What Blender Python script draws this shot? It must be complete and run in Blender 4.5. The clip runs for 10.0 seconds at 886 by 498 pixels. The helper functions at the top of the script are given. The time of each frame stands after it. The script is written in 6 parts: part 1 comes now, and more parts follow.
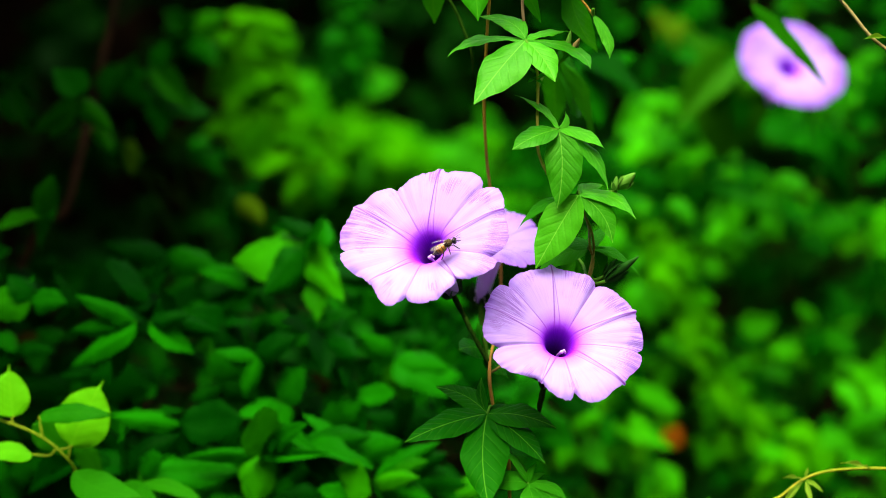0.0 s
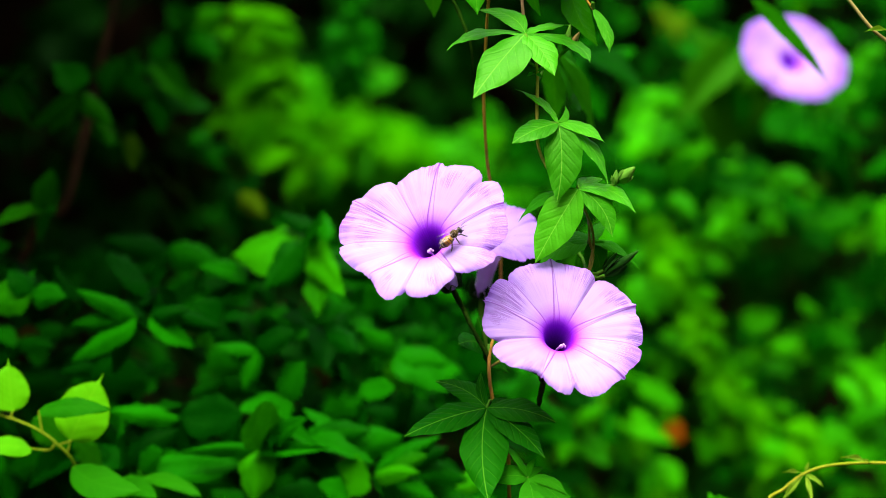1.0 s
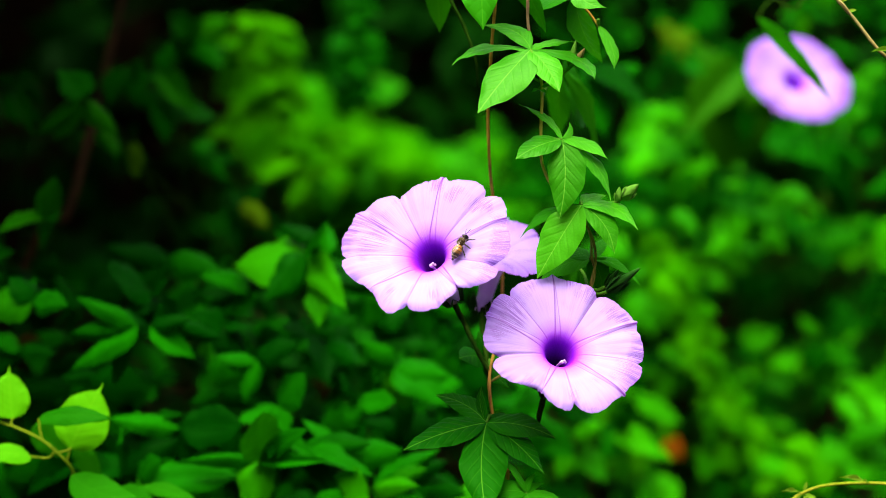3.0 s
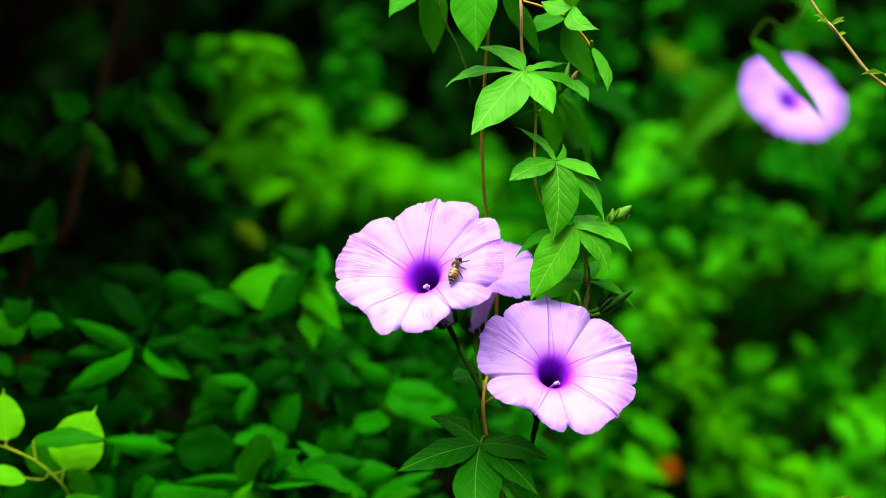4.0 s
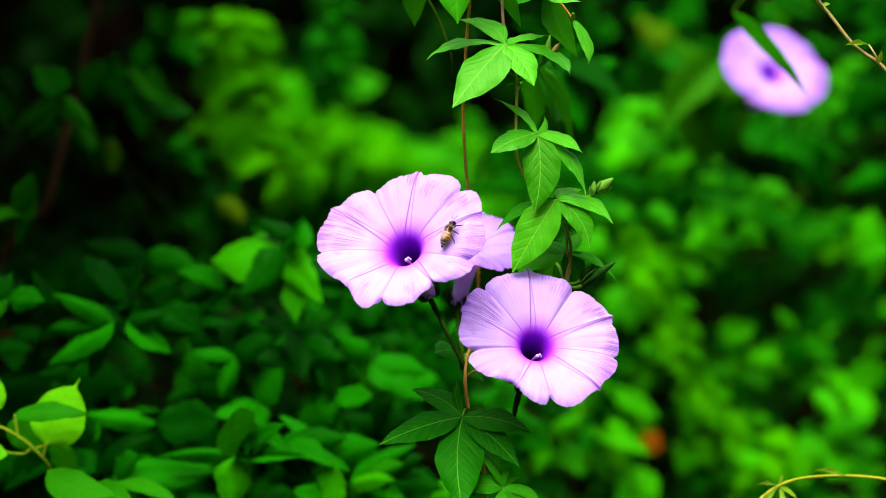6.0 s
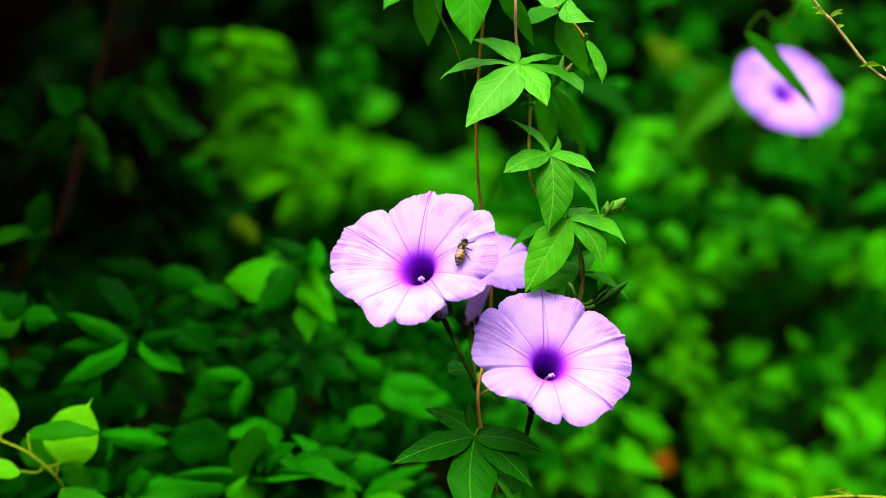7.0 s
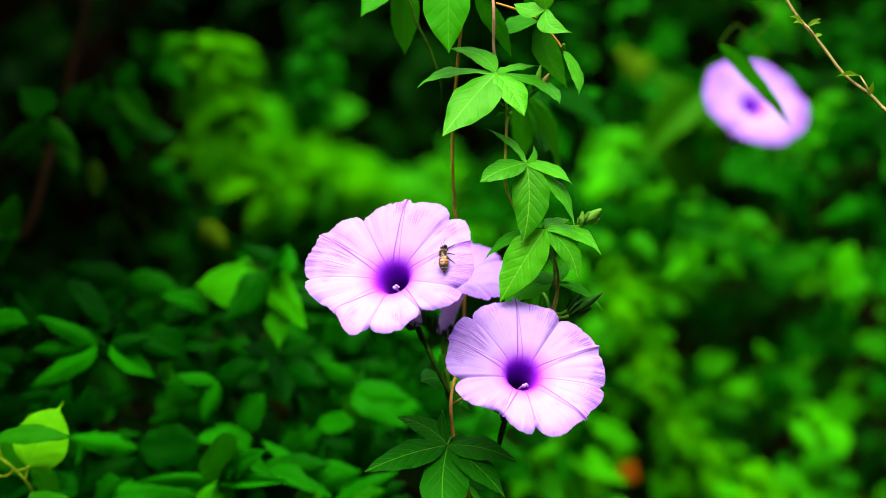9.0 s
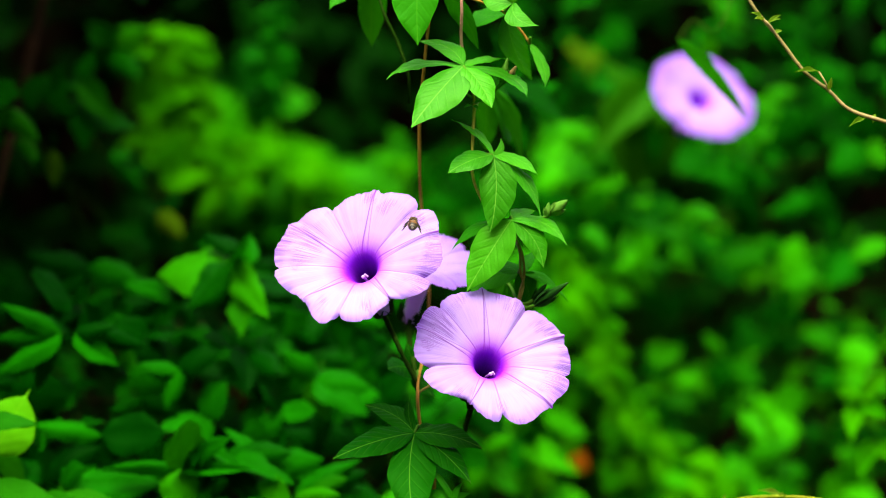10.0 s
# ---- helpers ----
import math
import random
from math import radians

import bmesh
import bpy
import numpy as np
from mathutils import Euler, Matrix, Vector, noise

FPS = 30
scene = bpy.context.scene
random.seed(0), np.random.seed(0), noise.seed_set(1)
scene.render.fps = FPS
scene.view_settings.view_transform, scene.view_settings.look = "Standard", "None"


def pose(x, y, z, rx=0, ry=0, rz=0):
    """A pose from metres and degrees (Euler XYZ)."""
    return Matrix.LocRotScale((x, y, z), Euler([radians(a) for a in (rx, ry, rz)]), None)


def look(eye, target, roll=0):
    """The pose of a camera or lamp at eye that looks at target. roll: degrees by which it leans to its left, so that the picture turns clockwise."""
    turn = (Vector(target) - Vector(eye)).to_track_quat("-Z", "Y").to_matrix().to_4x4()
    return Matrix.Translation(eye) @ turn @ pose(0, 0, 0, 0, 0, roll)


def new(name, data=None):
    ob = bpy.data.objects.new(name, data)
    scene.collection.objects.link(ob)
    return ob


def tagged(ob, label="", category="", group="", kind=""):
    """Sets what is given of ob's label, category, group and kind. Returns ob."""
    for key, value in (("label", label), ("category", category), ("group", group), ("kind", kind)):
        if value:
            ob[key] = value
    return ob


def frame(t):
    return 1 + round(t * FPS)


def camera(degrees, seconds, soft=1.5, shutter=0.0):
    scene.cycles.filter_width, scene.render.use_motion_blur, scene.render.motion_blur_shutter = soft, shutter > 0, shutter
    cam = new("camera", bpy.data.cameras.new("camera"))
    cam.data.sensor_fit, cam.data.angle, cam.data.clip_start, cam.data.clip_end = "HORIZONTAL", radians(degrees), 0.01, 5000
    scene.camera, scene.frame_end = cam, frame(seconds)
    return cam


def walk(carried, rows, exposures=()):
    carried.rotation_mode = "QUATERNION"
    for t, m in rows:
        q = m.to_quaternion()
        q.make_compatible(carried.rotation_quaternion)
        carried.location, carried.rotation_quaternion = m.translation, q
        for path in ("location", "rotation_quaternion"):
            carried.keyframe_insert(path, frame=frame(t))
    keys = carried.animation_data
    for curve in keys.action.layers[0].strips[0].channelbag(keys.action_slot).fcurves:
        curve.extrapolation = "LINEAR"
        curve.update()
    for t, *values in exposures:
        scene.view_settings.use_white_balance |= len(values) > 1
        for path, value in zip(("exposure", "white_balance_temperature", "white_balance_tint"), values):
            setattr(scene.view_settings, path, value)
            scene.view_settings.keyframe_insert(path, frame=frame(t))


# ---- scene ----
cam = camera(22, 10.0, soft=0.5)
cam.data.dof.use_dof = True
cam.data.dof.focus_distance = 0.985
cam.data.dof.aperture_fstop = 6.0
walk(cam, [
    (0, pose(0.00000, 0.00000, 1.20000, 90.0000, -0.0000, 0.0000)),
    (0.3, pose(0.00258, -0.00012, 1.19995, 89.5771, 0.0104, 0.1130)),
    (0.5, pose(0.00176, -0.00055, 1.20074, 89.4148, 0.0452, 0.1657)),
    (0.8, pose(0.00325, 0.00026, 1.20110, 89.5703, 0.0897, 0.2732)),
    (1, pose(0.00178, 0.00155, 1.19924, 89.8939, 0.0128, 0.0889)),
    (1.3, pose(0.00125, 0.00248, 1.19865, 90.4402, -0.1988, 0.0012)),
    (1.5, pose(0.00183, 0.00376, 1.19884, 90.7379, -0.1790, 0.0486)),
    (1.8, pose(0.00225, 0.00271, 1.20012, 90.6509, -0.2962, 0.4552)),
    (2, pose(-0.00190, 0.00257, 1.19845, 90.6330, -0.5802, 0.4844)),
    (2.3, pose(0.00148, 0.00106, 1.19844, 90.2179, -0.7974, 0.4147)),
    (2.5, pose(0.00198, 0.00032, 1.19907, 90.0887, -0.7460, 0.3038)),
    (2.7, pose(0.00020, 0.00049, 1.19995, 90.0880, -0.8817, 0.1063)),
    (3.8, pose(0.00348, -0.00069, 1.20137, 90.6273, -0.7011, 0.0579)),
    (4, pose(0.00282, -0.00078, 1.20128, 90.6764, -0.8111, 0.0507)),
    (4.3, pose(0.00282, -0.00186, 1.20086, 90.5058, -1.0470, 0.1445)),
    (4.5, pose(0.00281, -0.00273, 1.20123, 89.9757, -0.9957, 0.1095)),
    (4.8, pose(0.00391, -0.00124, 1.20170, 89.7500, -0.9137, -0.1786)),
    (5, pose(0.00398, -0.00035, 1.20180, 89.8626, -0.9128, -0.6306)),
    (5.3, pose(0.00393, 0.00068, 1.20143, 89.9550, -0.8341, -0.8844)),
    (5.5, pose(0.00364, 0.00126, 1.20135, 89.9376, -0.6449, -0.8241)),
    (5.7, pose(0.00401, 0.00006, 1.20034, 89.9716, -0.6421, -0.6062)),
    (6.8, pose(0.00138, -0.00039, 1.20051, 90.4688, -0.7067, -0.1460)),
    (7, pose(0.00297, -0.00111, 1.19930, 90.6022, -0.7795, -0.0782)),
    (7.3, pose(0.00181, 0.00003, 1.19911, 90.6273, -0.6767, -0.0946)),
    (7.5, pose(-0.00240, 0.00148, 1.19853, 90.4480, -0.9822, -0.3133)),
    (7.8, pose(0.00037, 0.00061, 1.19978, 90.0642, -1.3002, -0.6763)),
    (8, pose(-0.00169, 0.00054, 1.19873, 90.0330, -1.0342, -0.9134)),
    (8.3, pose(-0.00040, -0.00179, 1.20021, 90.1103, -1.1415, -0.9186)),
    (8.5, pose(0.00327, -0.00425, 1.19974, 90.4798, -1.2236, -0.8030)),
    (8.8, pose(-0.00091, -0.00223, 1.20016, 90.6632, -1.3512, -1.0130)),
    (9, pose(-0.00409, -0.00097, 1.20108, 90.7287, -1.5045, -1.1153)),
    (9.3, pose(-0.00800, -0.00306, 1.20158, 90.8127, -1.3849, -1.1064)),
    (9.5, pose(-0.00987, -0.00476, 1.20151, 90.8713, -1.7820, -1.3802)),
    (9.8, pose(-0.01264, -0.00847, 1.19966, 90.5849, -1.6030, -2.5236)),
    (10, pose(-0.01875, -0.01328, 1.19902, 90.6081, -1.7199, -2.7496)),
])

# ---- light: a bright overcast sky ----
world = bpy.data.worlds.new("overcast_sky")
scene.world = world
world.use_nodes = True
wn = world.node_tree
sky = wn.nodes.new("ShaderNodeTexSky")
sky.sky_type = "NISHITA"
sky.sun_disc = False
sky.sun_elevation = radians(62)
sky.sun_rotation = radians(200)
sky.dust_density = 4.0
bg = wn.nodes["Background"]
bg.inputs["Strength"].default_value = 0.075
cloud = wn.nodes.new("ShaderNodeHueSaturation")
cloud.inputs["Saturation"].default_value = 0.25
wn.links.new(sky.outputs[0], cloud.inputs["Color"])
wn.links.new(cloud.outputs[0], bg.inputs["Color"])
sun = new("sun", bpy.data.lights.new("sun", "SUN"))
sun.data.energy = 2.9
sun.data.angle = radians(50)
sun.data.color = (1.0, 0.96, 0.9)
sun.matrix_world = look((-0.3, -0.35, 2.1), (0, 0.5, 0))
scene.view_settings.exposure = 1.75


# ---- materials ----
def material(name):
    m = bpy.data.materials.new(name)
    m.use_nodes = True
    nt = m.node_tree
    return m, nt.nodes, nt.links, nt.nodes["Principled BSDF"]


def ramp(nodes, stops):
    r = nodes.new("ShaderNodeValToRGB")
    e = r.color_ramp.elements
    while len(e) < len(stops):
        e.new(0.5)
    for el, (p, c) in zip(e, stops):
        el.position = p
        el.color = (*c, 1)
    return r


def maths(nodes, links, op, a, b=None, c=None):
    n = nodes.new("ShaderNodeMath")
    n.operation = op
    for i, v in enumerate((a, b, c)):
        if v is None:
            continue
        if isinstance(v, (int, float)):
            n.inputs[i].default_value = v
        else:
            links.new(v, n.inputs[i])
    return n.outputs[0]


def noise_tex(nodes, links, scale, coord, detail=4):
    n = nodes.new("ShaderNodeTexNoise")
    n.inputs["Scale"].default_value = scale
    n.inputs["Detail"].default_value = detail
    links.new(coord, n.inputs["Vector"])
    return n.outputs["Fac"]


def mix_col(nodes, links, fac, a, b):
    n = nodes.new("ShaderNodeMix")
    n.data_type = "RGBA"
    for sock, v in ((n.inputs[0], fac), (n.inputs[6], a), (n.inputs[7], b)):
        if isinstance(v, (int, float)):
            sock.default_value = v
        elif isinstance(v, tuple):
            sock.default_value = (*v, 1)
        else:
            links.new(v, sock)
    return n.outputs[2]


def leaf_material(name, dark, light, vein, rough=0.45, translucent=0.3, sheer=(1.5, 1.3, 0.5), veins=True, spec=0.35, relief=0.9, show=0.5, vary=1.0, sheen=(0.32, 1.0, 0.06), deep=0.0009):
    m, nodes, links, bsdf = material(name)
    uv = nodes.new("ShaderNodeUVMap").outputs[0]
    obj = nodes.new("ShaderNodeTexCoord").outputs["Object"]
    info = nodes.new("ShaderNodeObjectInfo")
    geo = nodes.new("ShaderNodeNewGeometry")
    sep = nodes.new("ShaderNodeSeparateXYZ")
    links.new(uv, sep.inputs[0])
    blotch = noise_tex(nodes, links, 3.0, obj, 3)
    fine = noise_tex(nodes, links, 40.0, obj, 5)
    rnd = maths(nodes, links, "FRACT", maths(nodes, links, "ADD", info.outputs["Random"], geo.outputs["Random Per Island"]))
    f = maths(nodes, links, "ADD", maths(nodes, links, "MULTIPLY", blotch, 0.55),
              maths(nodes, links, "SUBTRACT", maths(nodes, links, "MULTIPLY", rnd, 0.75), 0.18))
    f = maths(nodes, links, "ADD", f, maths(nodes, links, "MULTIPLY", maths(nodes, links, "SUBTRACT", fine, 0.5), 0.35))
    if vary > 1.0:
        f = maths(nodes, links, "POWER", maths(nodes, links, "MAXIMUM", f, 0.0), vary)
    col = mix_col(nodes, links, f, dark, light)
    ax = maths(nodes, links, "ABSOLUTE", maths(nodes, links, "SUBTRACT", sep.outputs[0], 0.5))
    mid = maths(nodes, links, "SUBTRACT", 1.0, maths(nodes, links, "DIVIDE", ax, 0.016))
    mid = maths(nodes, links, "MAXIMUM", mid, 0.0)
    height = mid
    if veins:
        bend = maths(nodes, links, "ADD", maths(nodes, links, "MULTIPLY", ax, 0.62),
                     maths(nodes, links, "MULTIPLY", maths(nodes, links, "SUBTRACT", blotch, 0.5), 0.07))
        s = maths(nodes, links, "FRACT", maths(nodes, links, "MULTIPLY", maths(nodes, links, "SUBTRACT", sep.outputs[1], bend), 7.0))
        s = maths(nodes, links, "ABSOLUTE", maths(nodes, links, "SUBTRACT", s, 0.5))
        side = maths(nodes, links, "MAXIMUM", maths(nodes, links, "SUBTRACT", 1.0, maths(nodes, links, "DIVIDE", s, 0.045)), 0.0)
        side = maths(nodes, links, "MULTIPLY", side, maths(nodes, links, "MULTIPLY", maths(nodes, links, "SUBTRACT", 0.5, ax), 0.8))
        swell = maths(nodes, links, "MULTIPLY", maths(nodes, links, "MINIMUM", s, 0.24), relief)
        lines = maths(nodes, links, "MAXIMUM", mid, side)
        height = maths(nodes, links, "ADD", swell, maths(nodes, links, "MULTIPLY", fine, 0.15))
    else:
        lines = mid
    col = mix_col(nodes, links, maths(nodes, links, "MULTIPLY", lines, show), col, vein)
    links.new(col, bsdf.inputs["Base Color"])
    bsdf.inputs["Roughness"].default_value = rough
    bsdf.inputs["Specular IOR Level"].default_value = spec
    bsdf.inputs["Specular Tint"].default_value = (*sheen, 1)
    bump = nodes.new("ShaderNodeBump")
    bump.inputs["Strength"].default_value = 0.5
    bump.inputs["Distance"].default_value = deep
    links.new(height, bump.inputs["Height"])
    links.new(bump.outputs[0], bsdf.inputs["Normal"])
    tr = nodes.new("ShaderNodeBsdfTranslucent")
    tint = nodes.new("ShaderNodeMix")
    tint.data_type = "RGBA"
    tint.blend_type = "MULTIPLY"
    tint.inputs[0].default_value = 1.0
    links.new(col, tint.inputs[6])
    tint.inputs[7].default_value = (*sheer, 1)
    links.new(tint.outputs[2], tr.inputs[0])
    mixs = nodes.new("ShaderNodeMixShader")
    mixs.inputs[0].default_value = translucent
    links.new(bsdf.outputs[0], mixs.inputs[1])
    links.new(tr.outputs[0], mixs.inputs[2])
    links.new(mixs.outputs[0], nodes["Material Output"].inputs[0])
    return m


def plain_material(name, a, b, scale=200.0, rough=0.6, bump_d=0.0004, coat=0.0, spec=0.3):
    m, nodes, links, bsdf = material(name)
    obj = nodes.new("ShaderNodeTexCoord").outputs["Object"]
    f1 = noise_tex(nodes, links, scale, obj)
    f2 = noise_tex(nodes, links, scale * 0.13, obj)
    f = maths(nodes, links, "ADD", maths(nodes, links, "MULTIPLY", f1, 0.5), maths(nodes, links, "MULTIPLY", f2, 0.5))
    r = ramp(nodes, [(0.35, a), (0.65, b)])
    links.new(f, r.inputs[0])
    links.new(r.outputs[0], bsdf.inputs["Base Color"])
    bsdf.inputs["Roughness"].default_value = rough
    bsdf.inputs["Coat Weight"].default_value = coat
    bsdf.inputs["Specular IOR Level"].default_value = spec
    bump = nodes.new("ShaderNodeBump")
    bump.inputs["Distance"].default_value = bump_d
    bump.inputs["Strength"].default_value = 0.6
    links.new(f1, bump.inputs["Height"])
    links.new(bump.outputs[0], bsdf.inputs["Normal"])
    return m


def petal_material(name, stops, lines=0.9):
    """Colour by distance from the throat, streaked along the petal, darker on the five ribs."""
    m, nodes, links, bsdf = material(name)
    uv = nodes.new("ShaderNodeUVMap").outputs[0]
    obj = nodes.new("ShaderNodeTexCoord").outputs["Object"]
    sep = nodes.new("ShaderNodeSeparateXYZ")
    links.new(uv, sep.inputs[0])
    fields = []
    for key in ("rib", "seam"):
        n = nodes.new("ShaderNodeAttribute")
        n.attribute_name = key
        fields.append(n.outputs["Fac"])

    def line(field, at, half):
        d = maths(nodes, links, "ABSOLUTE", maths(nodes, links, "SUBTRACT", field, at))
        return maths(nodes, links, "MAXIMUM", maths(nodes, links, "SUBTRACT", 1.0, maths(nodes, links, "DIVIDE", d, half)), 0.0)

    taper = maths(nodes, links, "MULTIPLY", maths(nodes, links, "SUBTRACT", 1.03, sep.outputs[1]), 0.05)
    rib = maths(nodes, links, "ADD", maths(nodes, links, "MULTIPLY", line(fields[0], taper, 0.014), 0.9),
                maths(nodes, links, "ADD", maths(nodes, links, "MULTIPLY", line(fields[0], maths(nodes, links, "MULTIPLY", taper, -0.8), 0.010), 0.55),
                      maths(nodes, links, "MULTIPLY", line(fields[1], 0.0, 0.012), 0.7)))
    rib = maths(nodes, links, "MULTIPLY", rib, maths(nodes, links, "MINIMUM", maths(nodes, links, "MAXIMUM", maths(nodes, links, "MULTIPLY", maths(nodes, links, "SUBTRACT", sep.outputs[1], 0.2), 8.0), 0.0), 1.0))
    comb = nodes.new("ShaderNodeCombineXYZ")
    links.new(maths(nodes, links, "MULTIPLY", sep.outputs[0], 210.0), comb.inputs[0])
    links.new(maths(nodes, links, "MULTIPLY", sep.outputs[1], 1.6), comb.inputs[1])
    streak = noise_tex(nodes, links, 1.0, comb.outputs[0], 5)
    thin = nodes.new("ShaderNodeCombineXYZ")
    links.new(maths(nodes, links, "MULTIPLY", sep.outputs[0], 620.0), thin.inputs[0])
    links.new(maths(nodes, links, "MULTIPLY", sep.outputs[1], 2.4), thin.inputs[1])
    hair = noise_tex(nodes, links, 1.0, thin.outputs[0], 3)
    cloud = noise_tex(nodes, links, 42.0, obj, 3)
    v = maths(nodes, links, "ADD", sep.outputs[1], maths(nodes, links, "MULTIPLY", maths(nodes, links, "SUBTRACT", streak, 0.5), 0.06))
    v = maths(nodes, links, "SUBTRACT", v, maths(nodes, links, "MULTIPLY", rib, 0.08))
    r = ramp(nodes, stops)
    links.new(v, r.inputs[0])
    s2 = maths(nodes, links, "MULTIPLY", maths(nodes, links, "MAXIMUM", maths(nodes, links, "SUBTRACT", hair, 0.44), 0.0), 6.0)
    patch = maths(nodes, links, "MULTIPLY", maths(nodes, links, "MAXIMUM", maths(nodes, links, "SUBTRACT", cloud, 0.50), 0.0), 16.0)
    outer = maths(nodes, links, "MULTIPLY", maths(nodes, links, "MAXIMUM", maths(nodes, links, "SUBTRACT", sep.outputs[1], 0.45), 0.0), 2.0)
    s2 = maths(nodes, links, "MINIMUM", maths(nodes, links, "MULTIPLY", maths(nodes, links, "MULTIPLY", s2, patch), outer), 0.7)
    faint = maths(nodes, links, "MULTIPLY", maths(nodes, links, "MAXIMUM", maths(nodes, links, "SUBTRACT", hair, 0.5), 0.0), 1.0)
    hem = maths(nodes, links, "MULTIPLY", maths(nodes, links, "MAXIMUM", maths(nodes, links, "SUBTRACT", sep.outputs[1], 0.975), 0.0), 14.0)
    hem = maths(nodes, links, "MULTIPLY", hem, maths(nodes, links, "MULTIPLY", cloud, 1.7))
    s2 = maths(nodes, links, "MINIMUM", maths(nodes, links, "MAXIMUM", maths(nodes, links, "MAXIMUM", s2, faint), hem), 0.75)
    veined = mix_col(nodes, links, s2, r.outputs[0], (0.30, 0.10, 0.54))
    ribbed = mix_col(nodes, links, maths(nodes, links, "MULTIPLY", rib, lines), veined, (0.24, 0.03, 0.42))
    links.new(ribbed, bsdf.inputs["Base Color"])
    bsdf.inputs["Roughness"].default_value = 0.6
    bsdf.inputs["Specular IOR Level"].default_value = 0.2
    bump = nodes.new("ShaderNodeBump")
    bump.inputs["Distance"].default_value = 0.0005
    bump.inputs["Strength"].default_value = 0.4
    links.new(maths(nodes, links, "ADD", streak, maths(nodes, links, "MULTIPLY", hair, 0.4)), bump.inputs["Height"])
    links.new(bump.outputs[0], bsdf.inputs["Normal"])
    tr = nodes.new("ShaderNodeBsdfTranslucent")
    deep = nodes.new("ShaderNodeMix")
    deep.data_type, deep.blend_type = "RGBA", "MULTIPLY"
    deep.inputs[0].default_value = 0.75
    links.new(ribbed, deep.inputs[6])
    links.new(ribbed, deep.inputs[7])
    links.new(deep.outputs[2], tr.inputs[0])
    mixs = nodes.new("ShaderNodeMixShader")
    mixs.inputs[0].default_value = 0.4
    links.new(bsdf.outputs[0], mixs.inputs[1])
    links.new(tr.outputs[0], mixs.inputs[2])
    links.new(mixs.outputs[0], nodes["Material Output"].inputs[0])
    return m


PETAL = petal_material("lilac_petal", [(0.0, (0.012, 0.001, 0.03)), (0.078, (0.018, 0.001, 0.05)), (0.10, (0.045, 0.001, 0.13)), (0.14, (0.21, 0.003, 0.52)),
                                       (0.18, (0.36, 0.005, 0.78)), (0.225, (0.50, 0.06, 0.90)), (0.28, (0.58, 0.20, 0.91)), (0.35, (0.60, 0.30, 0.89)), (0.45, (0.62, 0.39, 0.88)), (0.8, (0.60, 0.37, 0.87)), (1.0, (0.53, 0.30, 0.84))])
FAR_PETAL = petal_material("pale_lilac_petal", [(0.0, (0.45, 0.05, 0.9)), (0.16, (0.44, 0.05, 0.9)), (0.26, (0.56, 0.25, 0.88)),
                                                (0.42, (0.55, 0.34, 0.85)), (0.72, (0.50, 0.29, 0.82)), (1.0, (0.34, 0.13, 0.72))], 0.2)
SIDE_PETAL = petal_material("lilac_petal_pale_tube", [(0.0, (0.45, 0.25, 0.55)), (0.2, (0.6, 0.4, 0.72)), (0.5, (0.62, 0.4, 0.86)),
                                                     (0.7, (0.54, 0.31, 0.86)), (0.9, (0.50, 0.27, 0.86)), (1.0, (0.46, 0.2, 0.82))], 0.4)
TUBE = plain_material("lilac_tube", (0.76, 0.58, 0.82), (0.95, 0.88, 0.94), 160, 0.5)


def let_light_through(m, share, colour):
    nodes, links = m.node_tree.nodes, m.node_tree.links
    tr = nodes.new("ShaderNodeBsdfTranslucent")
    tr.inputs[0].default_value = (*colour, 1)
    mixs = nodes.new("ShaderNodeMixShader")
    mixs.inputs[0].default_value = share
    links.new(nodes["Principled BSDF"].outputs[0], mixs.inputs[1])
    links.new(tr.outputs[0], mixs.inputs[2])
    links.new(mixs.outputs[0], nodes["Material Output"].inputs[0])


let_light_through(TUBE, 0.3, (0.95, 0.85, 0.97))
STIGMA = plain_material("pale_pink_stigma", (0.42, 0.18, 0.42), (0.62, 0.38, 0.6), 600, 0.6)
FRESH = leaf_material("fresh_vine_leaf", (0.014, 0.155, 0.001), (0.058, 0.37, 0.005), (0.22, 0.56, 0.05), rough=0.4, spec=0.3, show=0.5, relief=0.7, sheen=(0.4, 1.0, 0.12), deep=0.0012)
MID = leaf_material("green_vine_leaf", (0.008, 0.12, 0.0006), (0.024, 0.22, 0.002), (0.08, 0.33, 0.01), rough=0.45, spec=0.12, show=0.4, sheen=(0.2, 1.0, 0.05))
MATURE = leaf_material("mature_vine_leaf", (0.002, 0.062, 0.0004), (0.007, 0.12, 0.001), (0.12, 0.40, 0.02), rough=0.38, spec=0.09, relief=0.9, show=0.6, sheen=(0.15, 1.0, 0.04), deep=0.0014)
BRIGHT = leaf_material("bright_shrub_leaf", (0.045, 0.27, 0.001), (0.1, 0.42, 0.002), (0.18, 0.5, 0.01), rough=0.45, spec=0.1, show=0.3)
# back-layer leaf: the thicket's deep shade is put into its near-black green
DEEP_SHADE = leaf_material("shrub_leaf", (0.0003, 0.006, 0.0001), (0.002, 0.035, 0.0003), (0.004, 0.045, 0.0006), rough=0.5, spec=0.03, veins=False, vary=1.7, translucent=0.2, sheer=(1.0, 1.3, 0.3), sheen=(0.08, 1.0, 0.01))
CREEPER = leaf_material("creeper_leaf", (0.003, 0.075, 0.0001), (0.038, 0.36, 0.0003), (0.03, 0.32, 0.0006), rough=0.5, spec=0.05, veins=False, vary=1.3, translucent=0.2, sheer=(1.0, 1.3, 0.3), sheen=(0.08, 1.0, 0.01))
